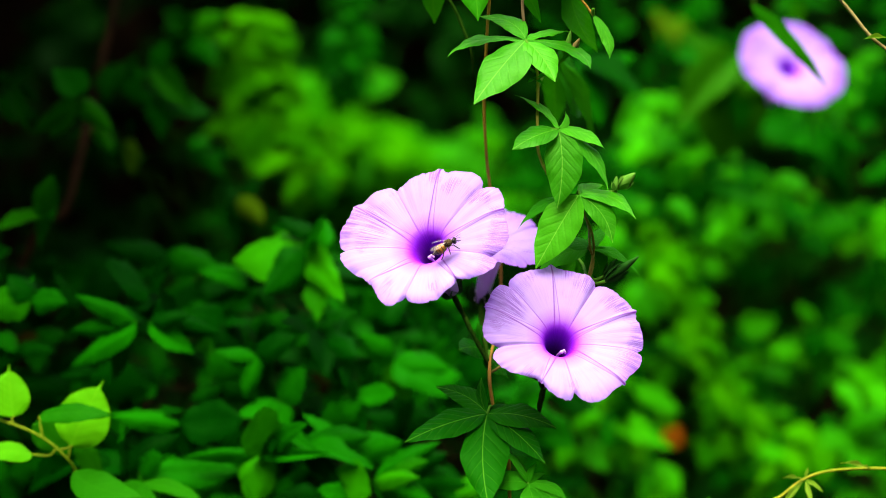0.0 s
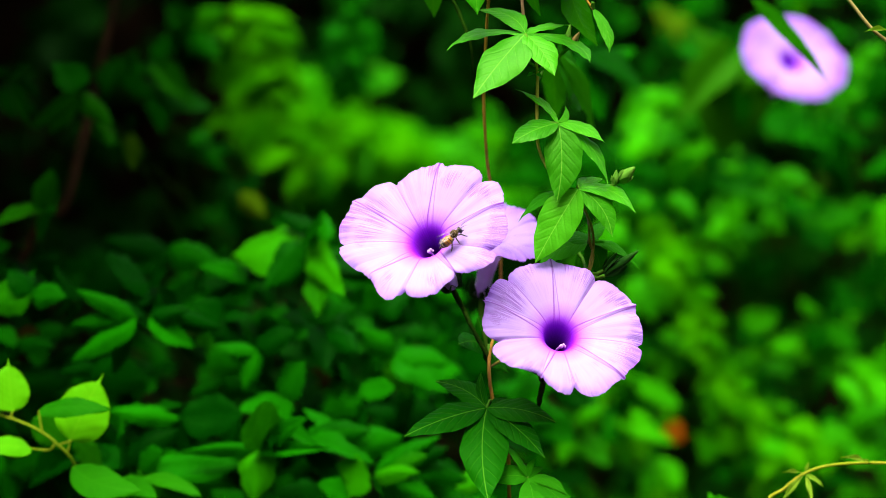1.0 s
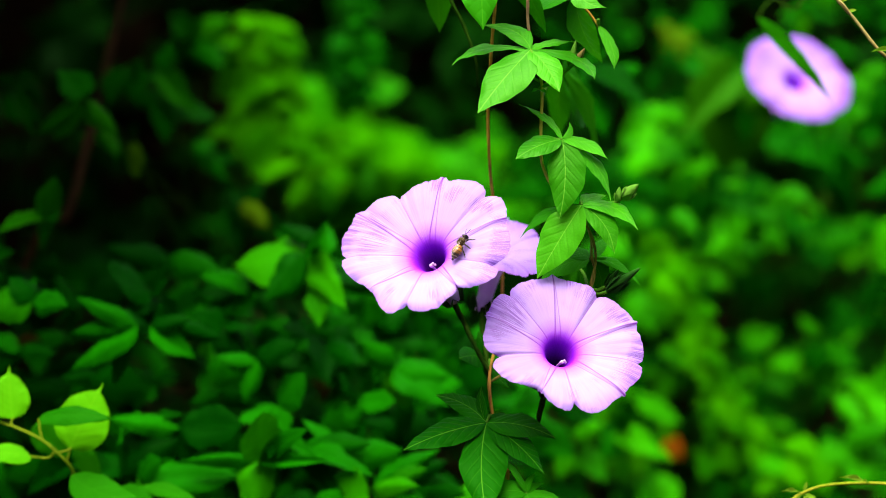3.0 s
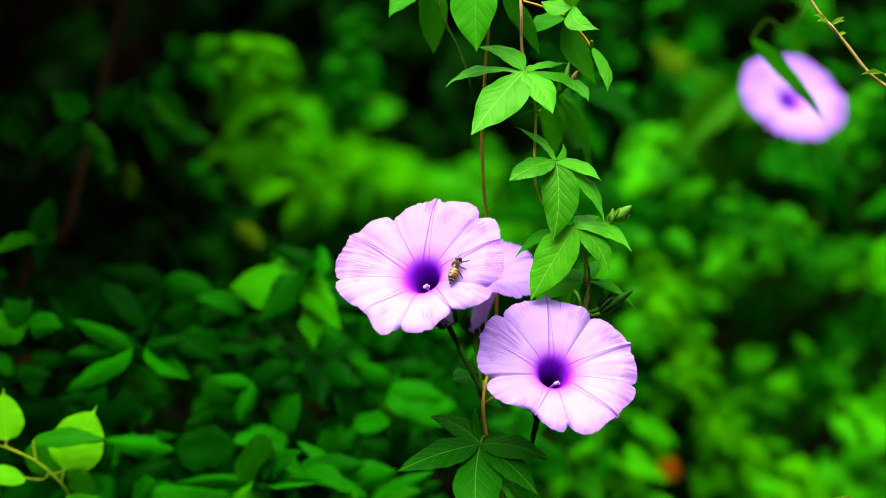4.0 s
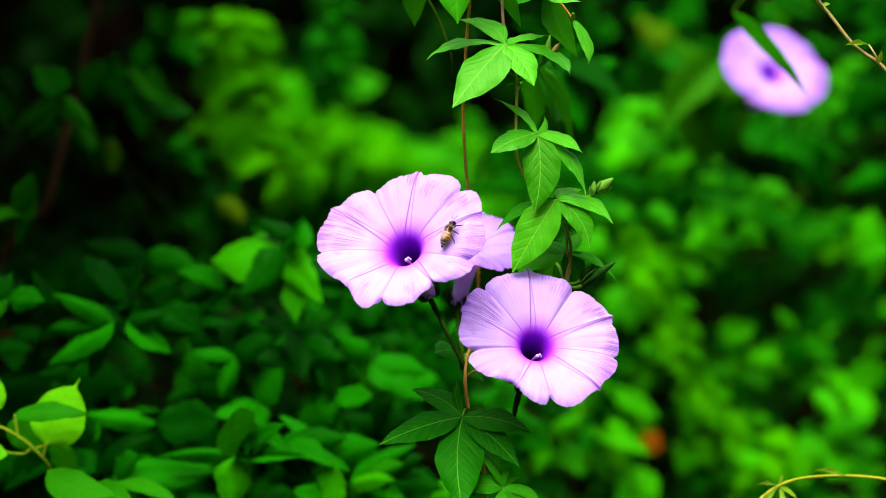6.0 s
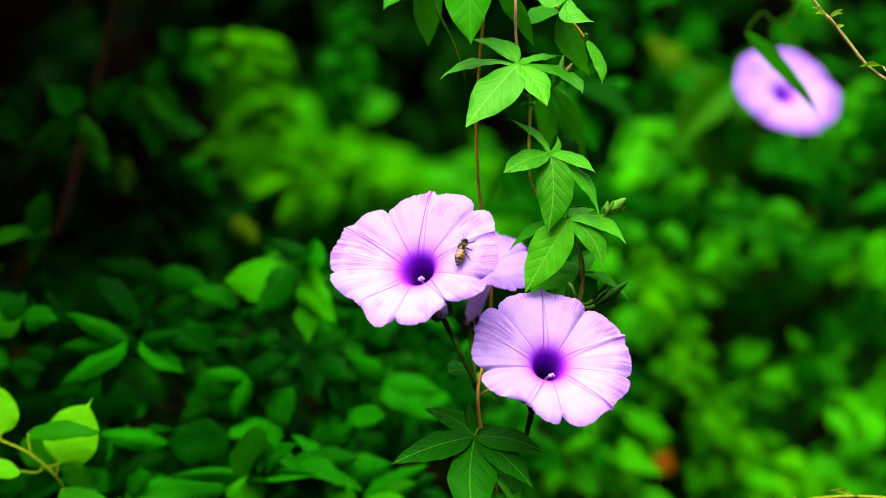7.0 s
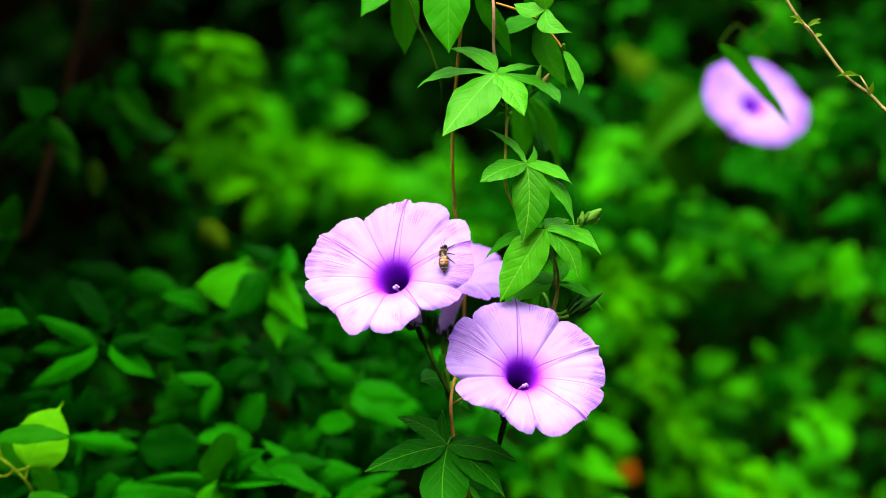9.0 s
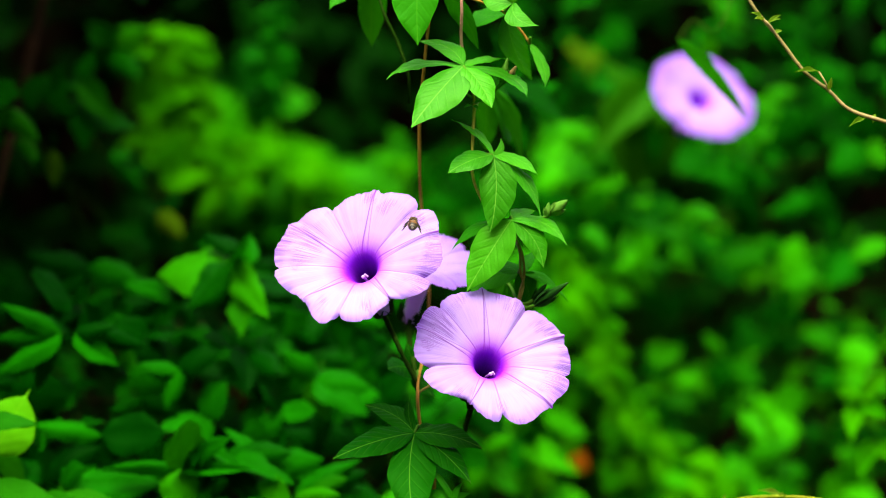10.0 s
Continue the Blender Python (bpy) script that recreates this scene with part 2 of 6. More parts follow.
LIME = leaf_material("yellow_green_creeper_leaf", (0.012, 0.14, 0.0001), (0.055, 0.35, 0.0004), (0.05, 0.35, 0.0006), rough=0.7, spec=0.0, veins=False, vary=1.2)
DRY = leaf_material("withered_leaf", (0.45, 0.085, 0.003), (0.65, 0.16, 0.005), (0.4, 0.12, 0.02), veins=False)
STEM = plain_material("brown_vine_stem", (0.26, 0.13, 0.012), (0.46, 0.25, 0.035), 400, 0.5, 0.0004, 0.0, 0.05)
GREEN_STEM = plain_material("green_stem", (0.03, 0.14, 0.006), (0.09, 0.24, 0.012), 400, 0.5, 0.0004, 0.0, 0.04)
DARK_STEM = plain_material("dark_pedicel", (0.008, 0.03, 0.002), (0.025, 0.07, 0.004), 400, 0.7, 0.0004, 0.0, 0.0)
YELLOW_STEM = plain_material("yellow_green_tendril", (0.20, 0.25, 0.004), (0.34, 0.35, 0.02), 300, 0.5, 0.0004, 0.0, 0.05)
SPROUT = leaf_material("olive_green_shoot", (0.08, 0.19, 0.004), (0.20, 0.34, 0.02), (0.25, 0.38, 0.04), spec=0.1, veins=False)
TAN_STEM = plain_material("pale_brown_twig", (0.20, 0.16, 0.03), (0.44, 0.32, 0.10), 300, 0.5)
PINK_STEM = plain_material("pink_vine_stem", (0.40, 0.19, 0.11), (0.55, 0.32, 0.18), 300, 0.5, 0.0004, 0.0, 0.05)
BRIGHT_STEM = plain_material("pale_green_stem", (0.11, 0.20, 0.003), (0.23, 0.31, 0.01), 300, 0.5, 0.0004, 0.0, 0.03)
EYE = plain_material("bee_eye", (0.006, 0.005, 0.004), (0.015, 0.012, 0.01), 900, 0.15)
OLIVE = plain_material("olive_vine_stem", (0.30, 0.24, 0.02), (0.55, 0.40, 0.07), 400, 0.5, 0.0004, 0.0, 0.05)
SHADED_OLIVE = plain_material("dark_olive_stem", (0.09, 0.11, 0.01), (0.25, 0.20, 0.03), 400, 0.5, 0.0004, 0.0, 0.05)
TWIG = plain_material("brown_twig", (0.01, 0.006, 0.003), (0.05, 0.022, 0.008), 150, 0.8, 0.0004, 0.0, 0.05)
UNSEEN_HEDGE = plain_material("unseen_hedge_green", (0.002, 0.02, 0.001), (0.012, 0.09, 0.004), 22, 0.9, 0.02, 0.0, 0.05)
# darker than real soil, so gaps between the leaves look deeply shaded
SOIL = plain_material("soil_toned_for_shade", (0.003, 0.002, 0.001), (0.013, 0.007, 0.003), 30, 0.95, 0.01, 0.0, 0.0)
BUD = plain_material("green_bud", (0.06, 0.2, 0.012), (0.14, 0.32, 0.03), 350, 0.5, 0.0004, 0.0, 0.06)
DARK_BUD = plain_material("dark_green_bud", (0.005, 0.035, 0.002), (0.018, 0.09, 0.006), 350, 0.45, 0.0004, 0.0, 0.08)
DEAD_BUD = plain_material("withered_bud", (0.16, 0.06, 0.03), (0.45, 0.34, 0.08), 250, 0.7)
BEE_DARK = plain_material("dark_chitin", (0.008, 0.006, 0.004), (0.03, 0.02, 0.012), 900, 0.35)
BEE_AMBER = plain_material("amber_chitin", (0.09, 0.03, 0.003), (0.62, 0.27, 0.02), 1100, 0.4, 0.0004, 0.0, 0.3)
BEE_RUST = plain_material("rust_chitin", (0.02, 0.008, 0.003), (0.30, 0.13, 0.02), 1100, 0.4)
BEE_PALE = plain_material("pale_hair", (0.16, 0.11, 0.05), (0.62, 0.52, 0.34), 1500, 0.9, 0.0004, 0.0, 0.05)
BEE_FUR = plain_material("tawny_fur", (0.012, 0.008, 0.004), (0.09, 0.055, 0.02), 1400, 0.95, 0.0006, 0.0, 0.05)


def wing_material():
    m, nodes, links, bsdf = material("bee_wing")
    bsdf.inputs["Base Color"].default_value = (0.42, 0.31, 0.26, 1)
    bsdf.inputs["Roughness"].default_value = 0.3
    bsdf.inputs["Specular IOR Level"].default_value = 0.25
    bsdf.inputs["Alpha"].default_value = 0.25
    return m


WING = wing_material()

# ---- building helpers ----
PLACED = {}


def thing(name, place, label, category, group="", kind=""):
    ob = tagged(new(name), label, category, group, kind)
    ob.empty_display_size = 0.01
    ob.matrix_basis = place if isinstance(place, Matrix) else Matrix.Translation(place)
    PLACED[ob] = ob.matrix_basis.copy()
    return ob


def part(name, mesh, mat, parent, world_m=None, label="", kind=""):
    """Links a mesh as one object under a thing or a part; world_m is its pose in the place."""
    ob = new(name, mesh)
    if mat and not mesh.materials:
        mesh.materials.append(mat)
    ob.parent = parent
    w = world_m if world_m is not None else PLACED[parent]
    ob.matrix_basis = PLACED[parent].inverted() @ w
    PLACED[ob] = w.copy()
    return tagged(ob, label, kind=kind)


def mesh_of(name, verts, faces, smooth=True, uvs=None):
    me = bpy.data.meshes.new(name)
    me.from_pydata(verts, [], faces)
    if smooth:
        me.polygons.foreach_set("use_smooth", [True] * len(faces))
    if uvs is not None:
        layer = me.uv_layers.new(name="UVMap")
        idx = np.empty(len(me.loops), dtype=np.int32)
        me.loops.foreach_get("vertex_index", idx)
        layer.data.foreach_set("uv", np.asarray(uvs, dtype=np.float32)[idx].ravel())
    me.update()
    return me


def smooth_path(pts, steps=6):
    """Catmull-Rom through the points."""
    p = [Vector(q) for q in pts]
    p = [p[0] * 2 - p[1]] + p + [p[-1] * 2 - p[-2]]
    out = []
    for i in range(1, len(p) - 2):
        a, b, c, d = p[i - 1:i + 3]
        for k in range(steps):
            t = k / steps
            out.append(0.5 * ((2 * b) + (c - a) * t + (2 * a - 5 * b + 4 * c - d) * t * t + (3 * b - a - 3 * c + d) * t ** 3))
    out.append(p[-2])
    return out


def tube_data(pts, radii, sides=8, steps=6, wobble=0.0):
    path = smooth_path(pts, steps)
    n = len(path)
    verts, faces = [], []
    normal = Vector((0.3, -1, 0.2))
    for i, c in enumerate(path):
        d = (path[min(i + 1, n - 1)] - path[max(i - 1, 0)]).normalized()
        normal = (normal - d * normal.dot(d)).normalized()
        side = d.cross(normal)
        s = i / (n - 1) * (len(radii) - 1)
        k = min(int(s), len(radii) - 2)
        r = radii[k] + (radii[k + 1] - radii[k]) * (s - k)
        r *= 1 + wobble * noise.noise(c * 180)
        for j in range(sides):
            a = 2 * math.pi * j / sides
            verts.append(c + normal * (r * math.cos(a)) + side * (r * math.sin(a)))
    for i in range(n - 1):
        for j in range(sides):
            k = (j + 1) % sides
            faces.append((i * sides + j, i * sides + k, (i + 1) * sides + k, (i + 1) * sides + j))
    faces.append(tuple(range(sides - 1, -1, -1)))
    faces.append(tuple((n - 1) * sides + j for j in range(sides)))
    return verts, faces


def tube(name, pts, radii, base=(0, 0, 0), sides=8, steps=6, wobble=0.0):
    b = Vector(base)
    v, f = tube_data([Vector(p) - b for p in pts], radii, sides, steps, wobble)
    return mesh_of(name, v, f)


def lathe(name, outline, sides=10, ridges=0.0, closed=True):
    """Turned form along +Y from (radius, height) pairs, with soft lengthwise ridges."""
    verts, faces = [], []
    for r, y in outline:
        for j in range(sides):
            a = 2 * math.pi * j / sides
            q = r * (1 + ridges * math.cos(a * 5))
            verts.append((q * math.cos(a), y, q * math.sin(a)))
    n = len(outline)
    for i in range(n - 1):
        for j in range(sides):
            k = (j + 1) % sides
            faces.append((i * sides + j, (i + 1) * sides + j, (i + 1) * sides + k, i * sides + k))
    if closed:
        faces.append(tuple(range(sides)))
        faces.append(tuple(range(n * sides - 1, (n - 1) * sides - 1, -1)))
    return mesh_of(name, verts, faces)


def blade(name, rows, cols, shape, fold, bend, wave, seed, curl=0.0, tooth=0.0, point=0.95, drip=0.0):
    """A leaf blade one long and one wide: base at the origin, tip at +Y, upper face to +Z."""
    rnd = random.Random(seed)
    ph = rnd.uniform(0, 6.28)
    skew = rnd.uniform(-0.05, 0.05)
    verts, uvs, faces = [], [], []
    widest, blunt = shape
    for i in range(rows + 1):
        v = i / rows
        w = (v / widest) ** blunt if v < widest else math.cos((v - widest) / (1 - widest) * math.pi / 2) ** point
        w = max(w, 0.012) * 0.5
        if drip and v > 1 - drip:
            w *= max(0.1, 1 - (v - 1 + drip) / drip * 1.4)
        if v > 0.9:
            w = max(w * 0.9, 0.012)
        for j in range(cols + 1):
            u = j / cols * 2 - 1
            x = u * w * (1 + tooth * math.sin(v * 61 + ph))
            z = fold * abs(u) * w - bend * v * v + 0.25 * bend * v
            z += wave * math.sin(v * 9 + ph + u * 1.3) * abs(u) ** 1.5
            z -= curl * u * u * w
            verts.append((x + skew * math.sin(v * 3.1), v, z))
            uvs.append((0.5 + u * w, v))
    for i in range(rows):
        for j in range(cols):
            a = i * (cols + 1) + j
            faces.append((a, a + 1, a + cols + 2, a + cols + 1))
    return mesh_of(name, verts, faces, True, uvs)


def aim(base, tip, normal, width, lift=1.0):
    """The pose of a blade from base to tip, its upper face towards normal, width metres wide."""
    b, t = Vector(base), Vector(tip)
    y = t - b
    length = y.length
    y.normalize()
    n = Vector(normal)
    n = (n - y * n.dot(y)).normalized()
    x = y.cross(n)
    m = Matrix((x * width, y * length, n * length * lift)).transposed().to_4x4()
    m.translation = b
    return m


TOWARDS = (0.0, -0.8, 0.6)
FINE = [blade("leaflet", 20, 8, (0.45, 0.8), 0.34, b, w, s, c, 0.03) for s, (b, w, c) in
        enumerate([(0.10, 0.03, 0.1), (0.18, 0.04, 0.2), (0.05, 0.035, 0.0), (-0.08, 0.04, 0.15), (0.24, 0.03, 0.1)])]
OVATE = [blade("leaf", 20, 8, (0.42, 0.55), 0.2, b, w, s + 20, 0.1, 0.0, 1.05) for s, (b, w) in enumerate([(0.1, 0.02), (0.2, 0.03), (0.02, 0.02)])]


def with_material(meshes, mat):
    out = []
    for me in meshes:
        c = me.copy()
        c.materials.clear()
        c.materials.append(mat)
        out.append(c)
    return out


FRESH_SET = with_material(FINE, FRESH)
SPROUT_SET = with_material(FINE, SPROUT)
MIDB = leaf_material("green_shrub_leaf", (0.006, 0.10, 0.0004), (0.020, 0.19, 0.0008), (0.05, 0.26, 0.006), rough=0.5, spec=0.05, show=0.3, sheen=(0.2, 1.0, 0.04))
BRIGHT_SET = with_material(OVATE, BRIGHT)
COARSE = [blade("leaf", 4, 2, (0.42, 0.6), 0.3, b, 0.03, q + 60) for q, b in enumerate((0.1, 0.25, 0.0, 0.35))]
def leaf_form(name, ratio, bow, seed, rows=30, cols=10, fold=0.16, droop=0.14, cup=0.1, quilt=0.003, base_p=0.8, tip_p=1.12, wavy=0.035, drip=0.0):
    """An ovate pointed blade of length one: the midrib bows sideways, the halves lift from it,
    the flesh swells between the side veins and the rim waves a little."""
    rnd = random.Random(seed)
    ph, ph2 = rnd.uniform(0, 6.28), rnd.uniform(0, 6.28)
    lean = rnd.uniform(-0.12, 0.12)
    droop *= rnd.uniform(0.4, 1.4)
    fold *= rnd.uniform(0.5, 1.3)
    peak = base_p / (base_p + tip_p)
    verts, uvs, faces = [], [], []
    for i in range(rows + 1):
        v = i / rows
        q = min(v / (1 - drip), 1.0)
        w = (q / peak) ** base_p * ((1 - q) / (1 - peak)) ** tip_p if 0 < q < 1 else 0.0
        w = max(w, 0.02 + 0.35 * max(0.0, 1 - v - drip * 0.15) * (v > 0.5)) * 0.5 if drip else max(w, 0.02) * 0.5
        mid = bow * 4 * v * (1 - v)
        for j in range(cols + 1):
            u = j / cols * 2 - 1
            wu = w * (1 + (lean if u > 0 else -lean)) * (1 + wavy * math.sin(v * 11 + ph + 2 * u) + 0.5 * wavy * math.sin(v * 27 + ph2))
            half = abs(u) * wu * ratio
            z = fold * half - cup * 2 * half * abs(u) - droop * (v * v - 0.3 * v)
            z += 0.012 * math.sin(v * 11 + ph + 2 * u) * abs(u) ** 1.5 + 0.006 * math.sin(v * 29 + ph2) * abs(u) ** 3
            vein = abs(((v - 0.62 * abs(u) * w) * 7) % 1 - 0.5) * 2
            z += quilt * math.sqrt(vein) * (1 - abs(u) ** 4) * min(1, abs(u) * 5) * w * 2
            verts.append((mid + u * wu * ratio, v, z))
            uvs.append((0.5 + u * w, v))
    for i in range(rows):
        for j in range(cols):
            a = i * (cols + 1) + j
            faces.append((a, a + 1, a + cols + 2, a + cols + 1))
    return mesh_of(name, verts, faces, True, uvs)


# one shrub leaf in three tones: lit, middle and shaded, painted by colour
LIT_TONE = leaf_material("lit_tone_shrub_leaf", (0.001, 0.05, 0.0001), (0.03, 0.31, 0.0004), (0.035, 0.34, 0.0006), rough=0.42, spec=0.06, show=0.3, vary=1.2, translucent=0.2, sheer=(1.0, 1.3, 0.3), sheen=(0.08, 1.0, 0.01))
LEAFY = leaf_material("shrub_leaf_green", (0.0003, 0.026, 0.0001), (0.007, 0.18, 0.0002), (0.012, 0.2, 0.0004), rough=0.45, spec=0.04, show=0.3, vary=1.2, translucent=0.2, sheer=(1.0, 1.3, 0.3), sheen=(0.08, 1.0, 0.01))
SHADED_TONE = leaf_material("shrub_leaf_shaded_tone", (0.0001, 0.011, 0.0001), (0.001, 0.055, 0.0001), (0.002, 0.06, 0.0002), rough=0.5, spec=0.05, veins=False, vary=1.2, translucent=0.2, sheer=(1.0, 1.3, 0.3), sheen=(0.08, 1.0, 0.01))
# the creeper leaf again, with shade put into its colour
SHADE = leaf_material("shade_tone_creeper_leaf", (0.0002, 0.016, 0.0001), (0.004, 0.12, 0.0002), (0.008, 0.14, 0.0004), rough=0.5, spec=0.02, veins=False, vary=1.3, translucent=0.2, sheer=(1.0, 1.3, 0.3), sheen=(0.08, 1.0, 0.01))
OLIVE_LEAF = leaf_material("olive_green_leaf", (0.010, 0.085, 0.0004), (0.022, 0.14, 0.0006), (0.03, 0.16, 0.001), rough=0.5, spec=0.05, veins=False, translucent=0.2)
YELLOW = leaf_material("yellowing_leaf", (0.02, 0.10, 0.001), (0.07, 0.14, 0.002), (0.08, 0.15, 0.003), spec=0.0, veins=False)
BROWN = leaf_material("dead_brown_leaf", (0.010, 0.007, 0.001), (0.035, 0.022, 0.003), (0.04, 0.03, 0.005), spec=0.0, veins=False)
FORMS = [leaf_form("leaf", 1.0, bow, q + 60, 18, 6, f, d, c, 0.006, base_p, 1.0, 0.075) for q, (bow, f, d, c, base_p) in
         enumerate([(0.04, 0.35, 0.2, 0.15, 0.5), (-0.06, 0.25, 0.35, 0.2, 0.65), (0.08, 0.5, 0.1, 0.1, 0.45), (-0.03, 0.3, 0.5, 0.25, 0.55), (0.0, 0.45, -0.15, 0.1, 0.75), (-0.08, 0.4, 0.3, 0.3, 0.5)])]
SOFT = {m: with_material(FORMS, m) for m in (LIT_TONE, LEAFY, SHADED_TONE, SHADE, OLIVE_LEAF, CREEPER, LIME, YELLOW, BROWN, DRY)}
# the darker tone that gives each leaf's neighbours their shade
DARKER_TONE = {LIT_TONE: LEAFY, LEAFY: SHADED_TONE, SHADED_TONE: SHADED_TONE, SHADE: SHADE, OLIVE_LEAF: SHADE, CREEPER: SHADE, LIME: CREEPER, YELLOW: SHADED_TONE, BROWN: SHADED_TONE}
SEEDS = iter(range(200, 2000))


def leaflet(parent, base, tip, width, normal, bow, mat, name="leaflet", rows=30, cols=10, **form):
    """One blade from base to tip, of its own shape."""
    length = (Vector(tip) - Vector(base)).length
    return part(name, leaf_form(name, width / length, bow, next(SEEDS), rows, cols, **form), mat, parent, aim(base, tip, normal, length))


def compound_leaf(vine, node, joint, leaflets, mat, stalk_mat=None, label=""):
    """A palmate leaf: a stalk from the stem's joint to the node, with leaflets (tip, width, normal, sideways bow)."""
    mid = (Vector(node) + Vector(joint)) * 0.5 + Vector((0, -0.002, 0.002))
    leaf = part("leaf", tube("petiole", [joint, mid, node], [0.0007, 0.0006], node), stalk_mat or GREEN_STEM, vine, Matrix.Translation(node), label)
    for tip, width, normal, bow in leaflets:
        leaflet(leaf, node, tip, width, normal, bow, mat)
    return leaf


# ---- ground and the bank behind the plants ----
def ground_sheet():
    n = 60
    verts, faces = [], []
    for i in range(n + 1):
        for j in range(n + 1):
            u, v = i / n * 2 - 1, j / n * 2 - 1
            x, y = 300 * u * abs(u) ** 2, 300 * v * abs(v) ** 2 + 2
            z = 0.03 * noise.noise(Vector((x, y, 0)) * 1.5) if abs(x) < 20 and abs(y) < 20 else 0
            verts.append((x, y, z))
    for i in range(n):
        for j in range(n):
            a = i * (n + 1) + j
            faces.append((a, a + n + 1, a + n + 2, a + 1))
    me = mesh_of("ground", verts, faces)
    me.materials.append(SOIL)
    tagged(new("ground", me), "bare soil under the hedge, toned dark as in shade", "ground", kind="structure")


def earth_bank():
    """A steep rooted bank of earth, added as dark backing, on which the creepers hang."""
    nx, nz = 70, 50
    verts, faces = [], []
    for i in range(nx + 1):
        x = -2.4 + 4.8 * i / nx
        for k in range(nz + 1):
            z = -0.05 + 2.5 * k / nz
            y = 2.75 + 0.12 * z + 0.18 * noise.noise(Vector((x * 2, z * 2, 3))) + 0.05 * noise.noise(Vector((x * 9, z * 9, 1)))
            verts.append((x, y, z))
    front = len(verts)
    for i in range(nx):
        for k in range(nz):
            a = i * (nz + 1) + k
            faces.append((a, a + nz + 1, a + nz + 2, a + 1))
    for i in range(nx + 1):
        verts.append((-2.4 + 4.8 * i / nx, 5.5, 2.35))
    for i in range(nx):
        faces.append((i * (nz + 1) + nz, (i + 1) * (nz + 1) + nz, front + i + 1, front + i))
    me = mesh_of("earth_bank", verts, faces)
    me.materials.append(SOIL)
    tagged(new("earth_bank", me), "steep earth bank added as dark backing behind the creepers", "bank", kind="structure")


ground_sheet()
earth_bank()


def light_screen_hedge(name, centre, turn, length, height):
    """An unseen clipped hedge added round and behind the viewer to cut low light, with an uneven leafy face."""
    nx, nz = 90, 50
    m = pose(*centre, 0, 0, turn)
    verts, faces = [], []
    for side in (1, -1):
        for i in range(nx + 1):
            for k in range(nz + 1):
                x, z = length * (i / nx - 0.5), height * k / nz - 0.05
                y = side * (0.35 - 0.12 * (k / nz) ** 4) + 0.1 * noise.noise(Vector((x * 3, z * 3, side))) + 0.06 * noise.noise(Vector((x * 11, z * 11, side)))
                verts.append(m @ Vector((x, y, z)))
    n = (nx + 1) * (nz + 1)
    for i in range(nx):
        for k in range(nz):
            a = i * (nz + 1) + k
            faces.append((a, a + 1, a + nz + 2, a + nz + 1))
            faces.append((n + a, n + a + nz + 1, n + a + nz + 2, n + a + 1))
        a = i * (nz + 1) + nz
        faces.append((a, n + a, n + a + nz + 1, a + nz + 1))
    me = mesh_of(name, verts, faces)
    me.materials.append(UNSEEN_HEDGE)
    tagged(new(name, me), "unseen dark green hedge added to block low light", "hedge", kind="structure")


# all three stay out of view; they leave the top light dominant
light_screen_hedge("hedge_south", (0, -1.9, 0), 0, 6.0, 2.0)
light_screen_hedge("hedge_west", (-2.3, 0.9, 0), 90, 5.0, 2.7)
light_screen_hedge("hedge_east", (2.6, 0.9, 0), 90, 5.0, 2.4)


# ---- the flowers ----
PROFILE = [(0.08, -1.15), (0.085, -0.95), (0.098, -0.74), (0.115, -0.55), (0.142, -0.38), (0.18, -0.25), (0.24, -0.17), (0.34, -0.12), (0.52, -0.075),
           (0.72, -0.035), (0.87, -0.01), (1.0, 0.0)]


def profile(s):
    p = smooth_path([(r, z, 0) for r, z in PROFILE], 8)
    k = s * (len(p) - 1)
    i = min(int(k), len(p) - 2)
    q = p[i].lerp(p[i + 1], k - i)
    return q.x, q.y


